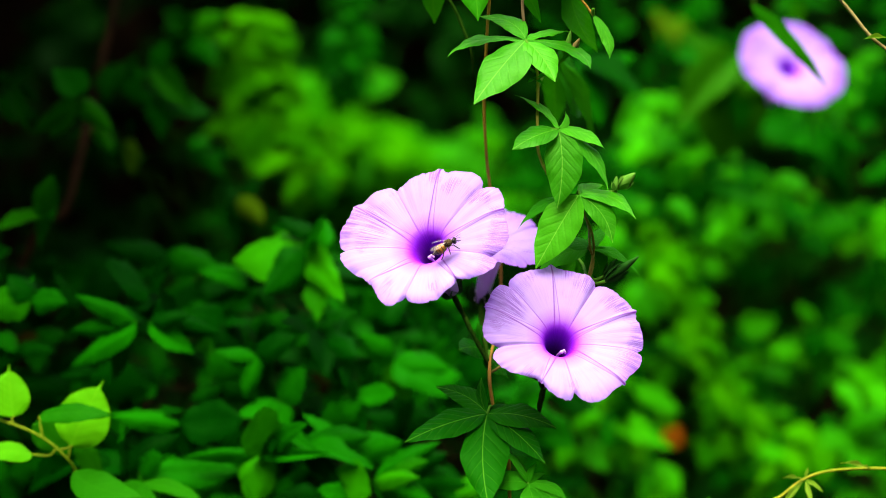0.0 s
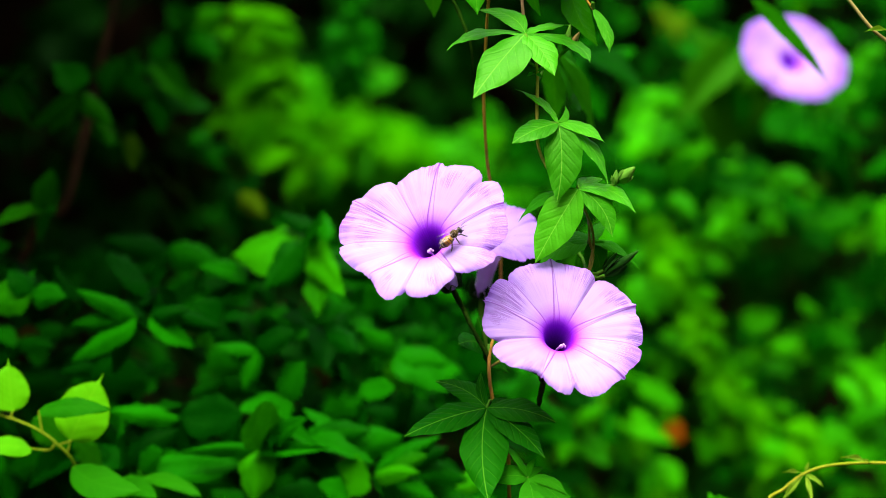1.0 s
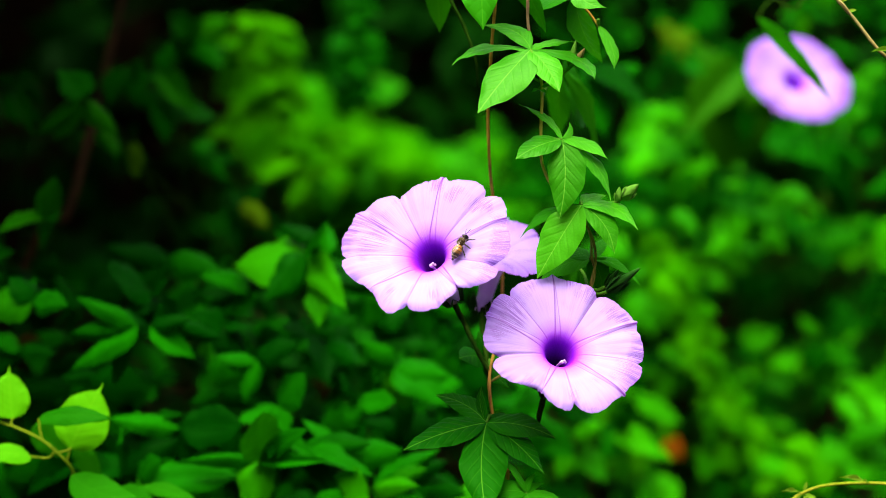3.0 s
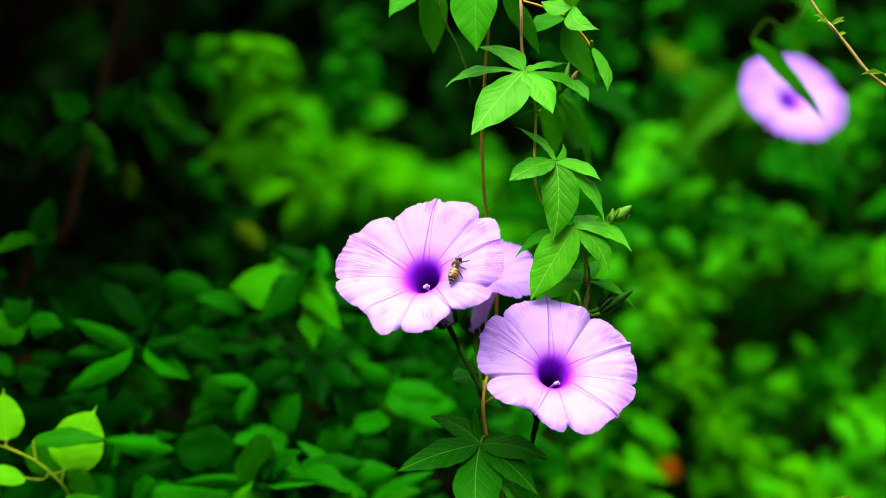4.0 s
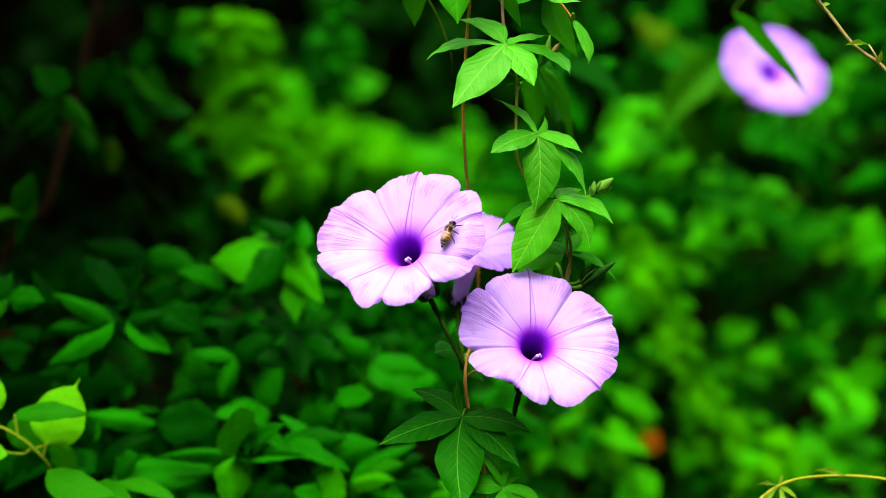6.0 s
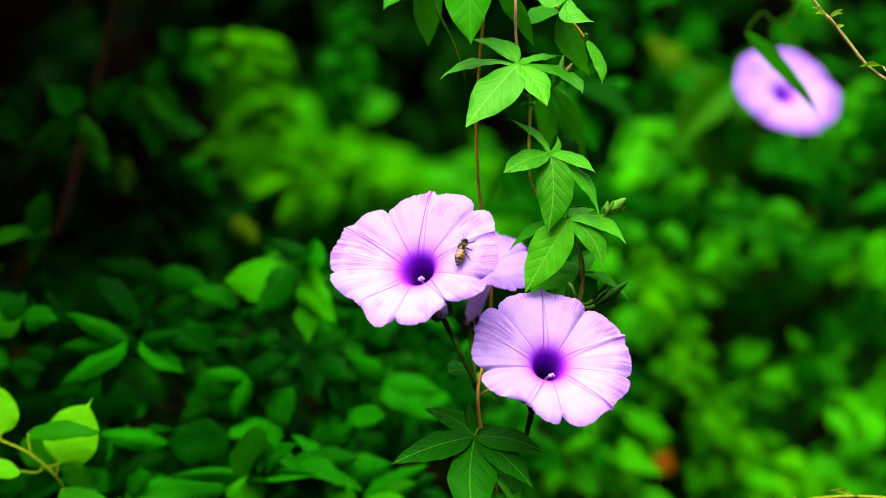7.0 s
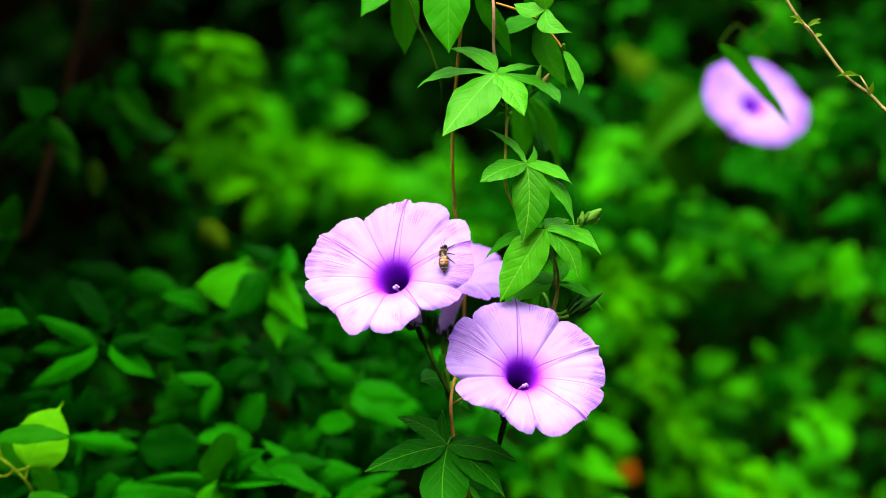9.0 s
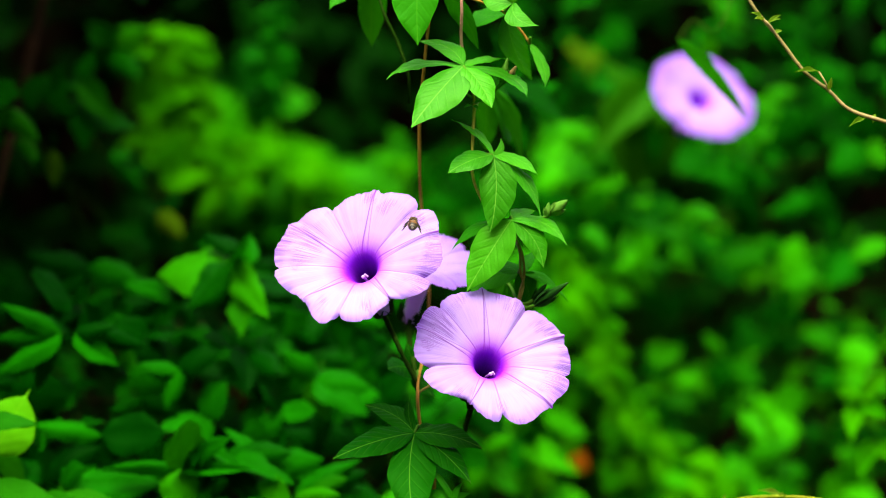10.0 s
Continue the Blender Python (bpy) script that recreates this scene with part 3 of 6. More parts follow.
def corolla_mesh(radius, seed, points, pleat=1.0, crimp=1.0):
    """The trumpet of a morning glory. points: angle and reach of rib, seam, rib, seam ... round the rim,
    and how far the edge swells out after that point and before the next."""
    around, along = 360, 40
    verts, faces, uvs, rib_d, seam_d = [], [], [], [], []
    pts = sorted((radians(a % 360), r, i % 2, b, c) for i, (a, r, b, c) in enumerate(points))
    n = len(pts)
    rnd = random.Random(seed + 70)
    lift = [rnd.uniform(-1, 1) for _ in range(5)]
    twist = [rnd.choice((-1, 1)) * rnd.uniform(0.4, 1.0) for _ in range(5)]
    for i in range(along + 1):
        s = i / along
        r, z = profile(s)
        reach = max(0.0, (r - 0.2) / 0.8)
        for j in range(around):
            a = 2 * math.pi * j / around
            k = max((m for m in range(n) if pts[m][0] <= a), default=n - 1)
            p, q = pts[k], pts[(k + 1) % n]
            span = (q[0] - p[0]) % (2 * math.pi)
            f = ((a - p[0]) % (2 * math.pi)) / span
            d_p, d_q = f * span, (1 - f) * span
            d_rib, d_seam = (d_p, d_q) if p[2] == 0 else (d_q, d_p)
            # each petal runs from seam to seam about its rib, and lies at its own tilt
            petal = (k // 2 if pts[0][2] == 0 else ((k + 1) // 2)) if p[2] == 0 else ((k + 1) // 2 if pts[0][2] == 0 else (k // 2 + 1))
            petal %= 5
            side = 1 if p[2] == 0 else -1
            across = (1 - d_seam / (d_rib + d_seam)) * side
            blend = 1 - math.exp(-(d_seam / 0.035) ** 2)
            edge = p[1] * (1 - f) + q[1] * f + (p[3] * (1 - f) + p[4] * f) * math.sin(math.pi * f) ** 0.6
            edge += crimp * 0.010 * noise.noise(Vector((math.cos(a) * 7, math.sin(a) * 7, seed)))
            edge += crimp * reach ** 6 * (0.012 * noise.noise(Vector((math.cos(a) * 24, math.sin(a) * 24, seed))) + 0.016 * max(0.0, noise.noise(Vector((math.cos(a) * 4, math.sin(a) * 4, seed + 9)))) * noise.noise(Vector((math.cos(a) * 60, math.sin(a) * 60, seed))))
            edge += crimp * reach ** 8 * 0.04 * math.exp(-(d_rib / 0.07) ** 2) * noise.noise(Vector((a * 28, seed * 3.1, 0)))
            edge += crimp * reach ** 10 * (0.014 * math.exp(-(d_rib / 0.016) ** 2) - 0.02 * math.exp(-(d_seam / 0.03) ** 2))
            rr = r * (1 + reach ** 1.6 * (edge - 1))
            zz = z + reach * (0.016 * math.exp(-(d_rib / 0.045) ** 2) - 0.016 * math.exp(-(d_seam / 0.03) ** 2) + 0.014 * side * math.exp(-d_rib / 0.06))
            zz += reach ** 1.5 * 0.05 * noise.noise(Vector((math.cos(a) * 2.4, math.sin(a) * 2.4, seed + 7)))
            zz += reach ** 2 * 0.03 * noise.noise(Vector((math.cos(a) * 7, math.sin(a) * 7, seed + 2 + s)))
            zz += reach ** 3 * 0.014 * noise.noise(Vector((math.cos(a) * 19, math.sin(a) * 19, seed + 5 + 3 * s)))
            zz += reach ** 1.3 * pleat * blend * (0.030 * lift[petal] + 0.022 * twist[petal] * across)
            zz += reach ** 1.2 * 0.03 * math.sin(math.pi * f) - 0.06 * reach ** 6
            verts.append(Vector((rr * math.cos(a), rr * math.sin(a), zz)) * radius)
            uvs.append((j / around, r))
            w = max(r, 0.2)
            rib_d.append(d_rib * w * side)
            seam_d.append(d_seam * w)
    for i in range(along):
        for j in range(around):
            k = (j + 1) % around
            faces.append((i * around + j, i * around + k, (i + 1) * around + k, (i + 1) * around + j))
    me = mesh_of("corolla", verts, faces, True, uvs)
    me.attributes.new("rib", "FLOAT", "POINT").data.foreach_set("value", rib_d)
    me.attributes.new("seam", "FLOAT", "POINT").data.foreach_set("value", seam_d)
    return me


def facing(centre, axis, spin=0.0):
    """The pose of a flower whose mouth opens along axis."""
    z = Vector(axis).normalized()
    x = Vector((1, 0, 0))
    x = (x - z * x.dot(z)).normalized()
    y = z.cross(x)
    m = Matrix((x, y, z)).transposed().to_4x4()
    m.translation = Vector(centre)
    return m @ pose(0, 0, 0, 0, 0, spin)


def flower(centre, axis, radius, seed, points, petal, label, stalk, stigma=True, swell=1.0, group="morning glory flowers"):
    m = facing(centre, axis)
    fl = thing("morning_glory_flower", m, label, "flower", group)
    part("corolla", corolla_mesh(radius, seed, points), petal, fl)
    base = m @ Vector((0, 0, -1.1 * radius))
    # the outside of the tube
    outer = [((r * swell + 0.012) * radius, z * radius) for r, z in PROFILE[:7]]
    turned = lathe("tube", outer, 24, 0.03, False)
    turned.transform(Matrix.Rotation(radians(90), 4, "X"))
    part("tube", turned, TUBE, fl)
    # calyx: five sepals that hold the tube
    sepal = blade("sepal", 6, 4, (0.35, 0.5), 0.5, -0.25, 0.0, seed)
    sepal.materials.append(DARK_BUD)
    for k in range(5):
        a = k * 2 * math.pi / 5
        out = m.to_3x3() @ Vector((math.cos(a), math.sin(a), 0))
        up = m.to_3x3() @ Vector((0, 0, 1))
        part("sepal", sepal, None, fl, aim(base - up * 0.004 + out * 0.0012, base + up * 0.007 + out * 0.0045, out, 0.006))
    path = [base + (m.to_3x3() @ Vector((0, 0, 0.002)))] + [Vector(p) for p in stalk]
    inv = m.inverted()
    part("pedicel", tube("pedicel", [inv @ p for p in path], [0.0018, 0.0010, 0.0009], (0, 0, 0), 8, 8, 0.6), DARK_STEM, fl)
    if stigma:
        top = Vector((0.0008, -0.0048, -0.2 * radius))
        part("style", tube("style", [(0, 0, -0.9 * radius), (0.0005, -0.002, -0.45 * radius), top], [0.0005, 0.0006]), STIGMA, fl)
        bm = bmesh.new()
        for q, r in (((0, 0, 0), 0.0009), ((0.0009, 0.0005, 0.0004), 0.0007), ((0.0016, 0.0003, -0.0004), 0.0006)):
            bmesh.ops.create_icosphere(bm, subdivisions=2, radius=r, matrix=Matrix.Translation(top + Vector(q)))
        me = bpy.data.meshes.new("stigma")
        bm.to_mesh(me)
        bm.free()
        part("stigma", me, STIGMA, fl)
    return fl


vine = thing("vine", (0.015, 1.005, 0.0), "hanging vine with brown stems and five-fingered green leaves", "vine")
BASE = (0.015, 1.005, 0.0)
part("stem", tube("stem", [(0.02, 1.01, 0.0), (0.03, 1.01, 0.5), (0.03, 1.008, 0.95), (0.0294, 1.0050, 1.0856), (0.0279, 1.0050, 1.1130), (0.0220, 1.0080, 1.1315), (0.0208, 1.0120, 1.1501), (0.0265, 1.0600, 1.1687), (0.0270, 1.0900, 1.2030),
     (0.0218, 1.0600, 1.2292), (0.0196, 1.0400, 1.2467), (0.0186, 1.0300, 1.2692), (0.0197, 1.0200, 1.2964), (0.0210, 1.0100, 1.3255), (0.0194, 1.0300, 1.3892), (0.0131, 1.1500, 1.5253)], [0.0010, 0.0007, 0.0007], BASE, 8, 8, 0.15), STEM, vine)
part("stem", tube("stem", [(0.0172, 1.1200, 1.4613), (0.0293, 1.0200, 1.3621), (0.0342, 1.0000, 1.3242), (0.0352, 1.0060, 1.3046), (0.0374, 1.0120, 1.2925), (0.0402, 1.0060, 1.2826)], [0.0007, 0.0007, 0.0007], BASE, 8, 8, 0.15), PINK_STEM, vine)
part("stem", tube("stem", [(0.0402, 1.0010, 1.2831), (0.0417, 1.0020, 1.2748), (0.0415, 1.0020, 1.2574), (0.0420, 1.0020, 1.2430), (0.0466, 1.0000, 1.2320), (0.0545, 0.9990, 1.2240), (0.0594, 0.9980, 1.2220)], [0.0007, 0.0007, 0.0007], BASE, 8, 8, 0.15), OLIVE, vine)
part("stem", tube("stem", [(0.0584, 0.9980, 1.2225), (0.0620, 1.0000, 1.2156), (0.0650, 1.0000, 1.2082), (0.0665, 1.0040, 1.2002), (0.0653, 1.0060, 1.1928), (0.0636, 1.0100, 1.1862), (0.0552, 1.0300, 1.1696), (0.0373, 1.0300, 1.1543), (0.0211, 1.0120, 1.1451)],
     [0.0006, 0.0006, 0.0006], BASE, 8, 8, 0.15), SHADED_OLIVE, vine)
part("stem", tube("stem", [(0.0611, 1.0020, 1.2176), (0.0642, 1.0030, 1.2097), (0.0645, 1.0010, 1.2012), (0.0665, 1.0080, 1.1948), (0.0650, 1.0080, 1.1878), (0.0622, 1.0200, 1.1800), (0.0603, 1.0300, 1.1696)],
     [0.0006, 0.0006, 0.0005], BASE, 6, 8, 0.15), SHADED_OLIVE, vine)

compound_leaf(vine, (0.0363, 0.9980, 1.2915), (0.0382, 1.0000, 1.2821), [
    ((0.0019, 0.9900, 1.2855), 0.0134, (0, -0.35, 1), 0.333),
    ((0.0130, 0.9780, 1.2640), 0.0201, (-0.2, -0.9, 0.55), 0.009),
    ((0.0485, 0.9820, 1.2732), 0.0132, (0.2, -0.9, 0.45), -0.053),
    ((0.0642, 0.9850, 1.2795), 0.0177, (0.3, -0.4, 1), -0.429),
    ((0.0570, 1.0200, 1.2989), 0.0059, (0.2, -0.5, 1), -0.057),
    ((0.0162, 1.0120, 1.3052), 0.0103, (-0.1, -0.6, 0.8), 0.163)], FRESH)
compound_leaf(vine, (0.0504, 0.9940, 1.2523), (0.0409, 1.0000, 1.2474), [
    ((0.0333, 1.0000, 1.2697), 0.0067, (0.5, -0.5, 0.6), 0.130),
    ((0.0300, 0.9820, 1.2440), 0.0132, (0, -0.7, 0.8), 0.053),
    ((0.0490, 0.9820, 1.2190), 0.0167, (-0.1, -1, 0.3), -0.055),
    ((0.0725, 0.9850, 1.2268), 0.0087, (0.4, -0.7, 0.7), -0.168),
    ((0.0705, 0.9900, 1.2451), 0.0108, (0.2, -0.6, 0.9), -0.193),
    ((0.0543, 1.0000, 1.2609), 0.0033, (0.3, -0.8, 0.2), 0.209)], FRESH)
compound_leaf(vine, (0.0591, 0.9900, 1.2237), (0.0589, 0.9980, 1.2220), [
    ((0.0398, 0.9860, 1.1919), 0.0184, (-0.2, -1, 0.3), 0.004),
    ((0.0738, 0.9840, 1.2035), 0.0118, (0.2, -0.9, 0.5), -0.131),
    ((0.0839, 0.9850, 1.2152), 0.0141, (0.2, -0.5, 0.9), -0.303),
    ((0.0714, 1.0060, 1.2293), 0.0067, (0.2, -0.5, 0.6), -0.071),
    ((0.0611, 1.0000, 1.2299), 0.0023, (0.2, -0.7, 0.4), 0.061)], FRESH)
compound_leaf(vine, (0.0588, 0.9940, 1.2236), (0.0589, 0.9980, 1.2220), [
    ((0.0323, 0.9900, 1.2102), 0.0065, (-0.3, -0.7, 0.7), 0.162)], MID)
compound_leaf(vine, (0.0644, 1.0100, 1.2001), (0.0652, 1.0040, 1.2002), [
    ((0.0422, 1.0080, 1.1912), 0.0144, (0, -0.6, 0.8), 0.135),
    ((0.0530, 1.0200, 1.2060), 0.0097, (0, -0.6, 0.8), 0.082),
    ((0.0886, 1.0150, 1.1892), 0.0064, (0.3, -0.6, 0.7), -0.196),
    ((0.0716, 1.0200, 1.1858), 0.0126, (0.1, -0.9, 0.3), -0.079),
    ((0.0739, 1.0300, 1.2113), 0.0061, (0.2, -0.8, 0.5), 0.000)], MID)
compound_leaf(vine, (0.0193, 0.9980, 1.1279), (0.0219, 1.0060, 1.1299), [
    ((-0.0163, 0.9850, 1.1189), 0.0153, (-0.1, -0.8, 0.75), 0.024),
    ((0.0192, 0.9680, 1.0926), 0.0211, (-0.1, -1, 0.4), 0.048),
    ((0.0480, 0.9850, 1.1255), 0.0135, (0.1, -0.8, 0.7), -0.055),
    ((0.0438, 0.9760, 1.1106), 0.0130, (0.3, -0.9, 0.5), -0.039),
    ((-0.0031, 1.0080, 1.1398), 0.0114, (-0.1, -0.7, 0.75), 0.098),
    ((0.0166, 1.0060, 1.1435), 0.0060, (-0.5, -0.8, 0.4), -0.091),
    ((0.0299, 1.0080, 1.1321), 0.0038, (0.3, -0.6, 0.6), -0.049)], MATURE)
compound_leaf(vine, (0.0370, 0.9850, 1.0986), (0.0289, 1.0050, 1.0981), [
    ((0.0272, 0.9870, 1.1146), 0.0048, (0.6, -0.6, 0.4), 0.034),
    ((0.0206, 0.9850, 1.0980), 0.0102, (0, -0.8, 0.6), 0.104),
    ((0.0401, 0.9870, 1.1077), 0.0039, (-0.5, -0.7, 0.3), -0.114),
    ((0.0443, 0.9870, 1.1032), 0.0034, (0.2, -0.7, 0.6), -0.124),
    ((0.0534, 0.9780, 1.0935), 0.0062, (0.3, -0.8, 0.6), -0.148),
    ((0.0397, 0.9680, 1.0775), 0.0136, (0, -0.9, 0.4), -0.036),
    ((0.0581, 0.9720, 1.0817), 0.0098, (0.2, -0.9, 0.5), -0.075)], MID)
compound_leaf(vine, (0.0155, 1.0000, 1.3400), (0.0345, 1.0050, 1.3333), [
    ((0.0147, 0.9820, 1.3009), 0.0213, (-0.1, -1, 0.25), 0.017),
    ((-0.0023, 1.0000, 1.3414), 0.0104, (0, -0.8, 0.6), 0.116),
    ((0.0268, 1.0200, 1.3579), 0.0146, (0, -0.6, 0.8), 0.000)], MID)
compound_leaf(vine, (-0.0050, 1.0500, 1.3398), (0.0163, 1.0300, 1.3441), [
    ((-0.0244, 1.0300, 1.3201), 0.0138, (-0.2, -0.8, 0.6), 0.046),
    ((-0.0049, 1.0600, 1.3038), 0.0141, (-0.2, -0.9, 0.2), 0.000)], MID)
compound_leaf(vine, (0.0261, 1.0060, 1.3276), (0.0372, 1.0080, 1.3307), [
    ((0.0426, 1.0100, 1.2998), 0.0089, (-0.5, -0.9, 0.2), -0.065),
    ((0.0389, 1.0000, 1.3428), 0.0121, (0, -0.8, 0.6), 0.000)], MID)
part("stem", tube("stem", [(0.0356, 1.0010, 1.3228), (0.0434, 1.0000, 1.3204), (0.0539, 1.0060, 1.3170), (0.0620, 1.0100, 1.3096), (0.0667, 1.0100, 1.3034)], [0.0005, 0.0006, 0.0005], BASE, 6), STEM, vine)
compound_leaf(vine, (0.0559, 1.0100, 1.3170), (0.0539, 1.0060, 1.3170), [
    ((0.0420, 1.0300, 1.3213), 0.0206, (0, -0.8, 0.5), -0.158),
    ((0.0693, 1.0400, 1.2864), 0.0130, (-0.4, -0.9, 0.1), 0.044),
    ((0.0516, 1.0000, 1.3382), 0.0129, (0, -0.8, 0.5), 0.000)], MID)
compound_leaf(vine, (0.0573, 0.9950, 1.3198), (0.0552, 1.0060, 1.3170), [
    ((0.0680, 0.9850, 1.3106), 0.0099, (0.1, -0.9, 0.4), 0.289),
    ((0.0540, 0.9900, 1.3345), 0.0103, (0, -0.8, 0.6), 0.000),
    ((0.0433, 1.0000, 1.3234), 0.0095, (-0.2, -0.8, 0.6), -0.121)], FRESH)
compound_leaf(vine, (0.0667, 1.0100, 1.3037), (0.0662, 1.0100, 1.3047), [
    ((0.0735, 1.0000, 1.2839), 0.0074, (0.5, -0.8, 0.3), -0.124)], FRESH)
part("stem", tube("stem", [(-0.0056, 1.0400, 1.3390), (0.0007, 1.0300, 1.3173), (0.0069, 1.0300, 1.3052), (0.0126, 1.0300, 1.2899), (0.0140, 1.0400, 1.2773)], [0.0006, 0.0008, 0.0005], BASE, 6, 6, 0.5), DARK_STEM, vine)
# leaves close behind the stems
compound_leaf(vine, (0.0531, 1.0800, 1.2905), (0.0413, 1.0040, 1.2699), [
    ((0.0542, 1.1200, 1.2576), 0.0125, (-0.2, -1, 0.1), 0.000),
    ((0.0783, 1.1200, 1.2503), 0.0103, (0.4, -0.9, 0.2), -0.070),
    ((0.0742, 1.1300, 1.2683), 0.0289, (0, -0.9, 0.4), 0.000)], MID)
compound_leaf(vine, (0.0625, 1.0500, 1.1956), (0.0642, 1.0120, 1.1852), [
    ((0.0540, 1.0600, 1.1862), 0.0115, (0, -0.9, 0.4), 0.000),
    ((0.0600, 1.0800, 1.2074), 0.0100, (0, -0.7, 0.7), 0.000),
    ((0.0687, 1.0600, 1.1759), 0.0101, (0.2, -0.9, 0.4), 0.000)], MID)
compound_leaf(vine, (0.0206, 1.0300, 1.1540), (0.0206, 1.0130, 1.1500), [
    ((0.0077, 1.0200, 1.1560), 0.0170, (-0.6, -0.7, 0.4), 0.121),
    ((0.0293, 1.0200, 1.1432), 0.0085, (0.3, -0.9, 0.2), 0.093),
    ((0.0153, 1.0300, 1.1667), 0.0068, (-0.3, -0.8, 0.3), 0.000)], MATURE)


def bud(base, tip, width, mat, stalk_from, parent, label):
    m = aim(base, tip, TOWARDS, width, 1.0)
    length = (Vector(tip) - Vector(base)).length
    m = aim(base, tip, TOWARDS, 1.0, 1.0 / length)
    m = m @ Matrix.Diagonal((1, 1 / length, 1, 1))
    w, l = width / 2, length
    body = part("bud", lathe("bud", [(w * 0.3, 0), (w * 0.8, l * 0.12), (w, l * 0.3), (w * 0.92, l * 0.5), (w * 0.6, l * 0.75), (w * 0.3, l * 0.92), (w * 0.1, l)], 12, 0.1),
                mat, parent, m, label)
    sep = blade("sepal", 6, 4, (0.4, 0.5), 0.2, -0.05, 0.0, 3)
    sep.materials.append(DARK_BUD if mat is not BUD else BUD)
    for k in range(4):
        a = k * math.pi / 2 + 0.4
        out = m.to_3x3() @ Vector((math.cos(a), 0, math.sin(a)))
        up = (Vector(tip) - Vector(base)).normalized()
        part("sepal", sep, None, body, aim(Vector(base) + out * w * 0.5, Vector(base) + out * w * 1.12 + up * l * 0.62, out, w * 1.3))
    mid = (Vector(base) + Vector(stalk_from)) * 0.5 + Vector((0, -0.001, -0.001))
    part("stalk", tube("stalk", [stalk_from, mid, base], [0.0008, 0.0009], base, 6), GREEN_STEM, body, Matrix.Translation(base))


bud((0.0776, 1.0000, 1.2270), (0.0839, 0.9950, 1.2331), 0.0050, BUD, (0.0610, 1.0000, 1.2211), vine, "plump pale green flower bud")
bud((0.0754, 1.0000, 1.2255), (0.0760, 0.9980, 1.2319), 0.0032, BUD, (0.0615, 1.0000, 1.2208), vine, "small pale green flower bud")
bud((0.0714, 1.0000, 1.1859), (0.0849, 0.9900, 1.1966), 0.0042, DARK_BUD, (0.0644, 1.0100, 1.1857), vine, "dark green closed flower bud")
bud((0.0716, 1.0100, 1.1882), (0.0764, 1.0000, 1.1958), 0.0030, DARK_BUD, (0.0646, 1.0100, 1.1867), vine, "dark green closed flower bud")
bud((0.0571, 1.0100, 1.2874), (0.0603, 1.0050, 1.2929), 0.0027, DEAD_BUD, (0.0403, 1.0030, 1.2749), vine, "withered brown and yellow bud")
bud((0.0542, 1.0120, 1.2851), (0.0566, 1.0100, 1.2969), 0.0030, BUD, (0.0405, 1.0030, 1.2746), vine, "small pale green flower bud")
for base_p, tip_p in (((0.0404, 1.0000, 1.2741), (0.0370, 0.9950, 1.2728)), ((0.0407, 1.0000, 1.2739), (0.0439, 0.9950, 1.2718)), ((0.0412, 1.0000, 1.2751), (0.0455, 0.9970, 1.2759))):
    part("bract", FRESH_SET[2], None, vine, aim(base_p, tip_p, TOWARDS, 0.0018))
part("stalk", tube("stalk", [(0.0326, 1.0040, 1.2804), (0.0363, 1.0020, 1.2802), (0.0405, 1.0010, 1.2777)], [0.0005, 0.0006], BASE, 6), GREEN_STEM, vine)

F1 = flower((-0.0087, 0.9750, 1.2041), (-0.30, -0.80, 0.52), 0.0370, 1,
            [(78.6, 1.03, -0.033, 0.007), (113.6, 0.866, 0.131, -0.075), (142.1, 1.114, -0.024, 0.115), (175.9, 0.982, 0.131, -0.088), (215.6, 0.827, -0.065, 0.27), (253.5, 0.754, 0.151, 0.074), (303.5, 0.702, 0.054, 0.324), (336.6, 0.844, 0.211, 0.016), (13.9, 0.987, 0.067, 0.119), (41.4, 0.948, 0.118, -0.093)],
            PETAL, "open lilac morning glory flower with purple throat, visited by bee",
            [(0.0055, 1.0140, 1.1776), (0.0096, 1.0220, 1.1698), (0.0131, 1.0160, 1.1625), (0.0206, 1.0120, 1.1488)])
F2 = flower((0.0512, 0.9750, 1.1635), (0.15, -0.84, 0.52), 0.0350, 2,
            [(96.2, 1.029, -0.089, 0.088), (134.8, 0.928, 0.107, -0.031), (161.6, 1.029, -0.062, 0.219), (194.8, 0.793, 0.28, -0.028), (247.5, 0.696, 0.027, 0.183), (280.4, 0.776, 0.24, -0.045), (320.4, 0.977, -0.045, 0.091), (352.8, 0.972, 0.082, -0.057), (24.7, 1.057, -0.004, 0.036), (59, 0.893, 0.023, -0.079)],
            PETAL, "open lilac morning glory flower with deep purple throat, empty",
            [(0.0432, 1.0120, 1.1320), (0.0408, 1.0150, 1.1253), (0.0250, 1.0100, 1.1191)])
F3 = flower((0.0248, 1.0550, 1.2078), (0.2, -0.40, 0.89), 0.031, 3,
            [(80, 1.0, 0.05, 0.05), (116, 0.9, 0.05, 0.05), (152, 1.0, 0.05, 0.05), (188, 0.9, 0.05, 0.05), (224, 1.0, 0.05, 0.05), (260, 0.9, 0.05, 0.05), (296, 1.0, 0.05, 0.05), (332, 0.9, 0.05, 0.05), (8, 1.0, 0.05, 0.05), (44, 0.9, 0.05, 0.05)],
            SIDE_PETAL, "lilac morning glory flower facing up, its pale tube showing",
            [(0.0179, 1.0600, 1.1687), (0.0189, 1.0300, 1.1594), (0.0206, 1.0130, 1.1475)], False, 1.25)


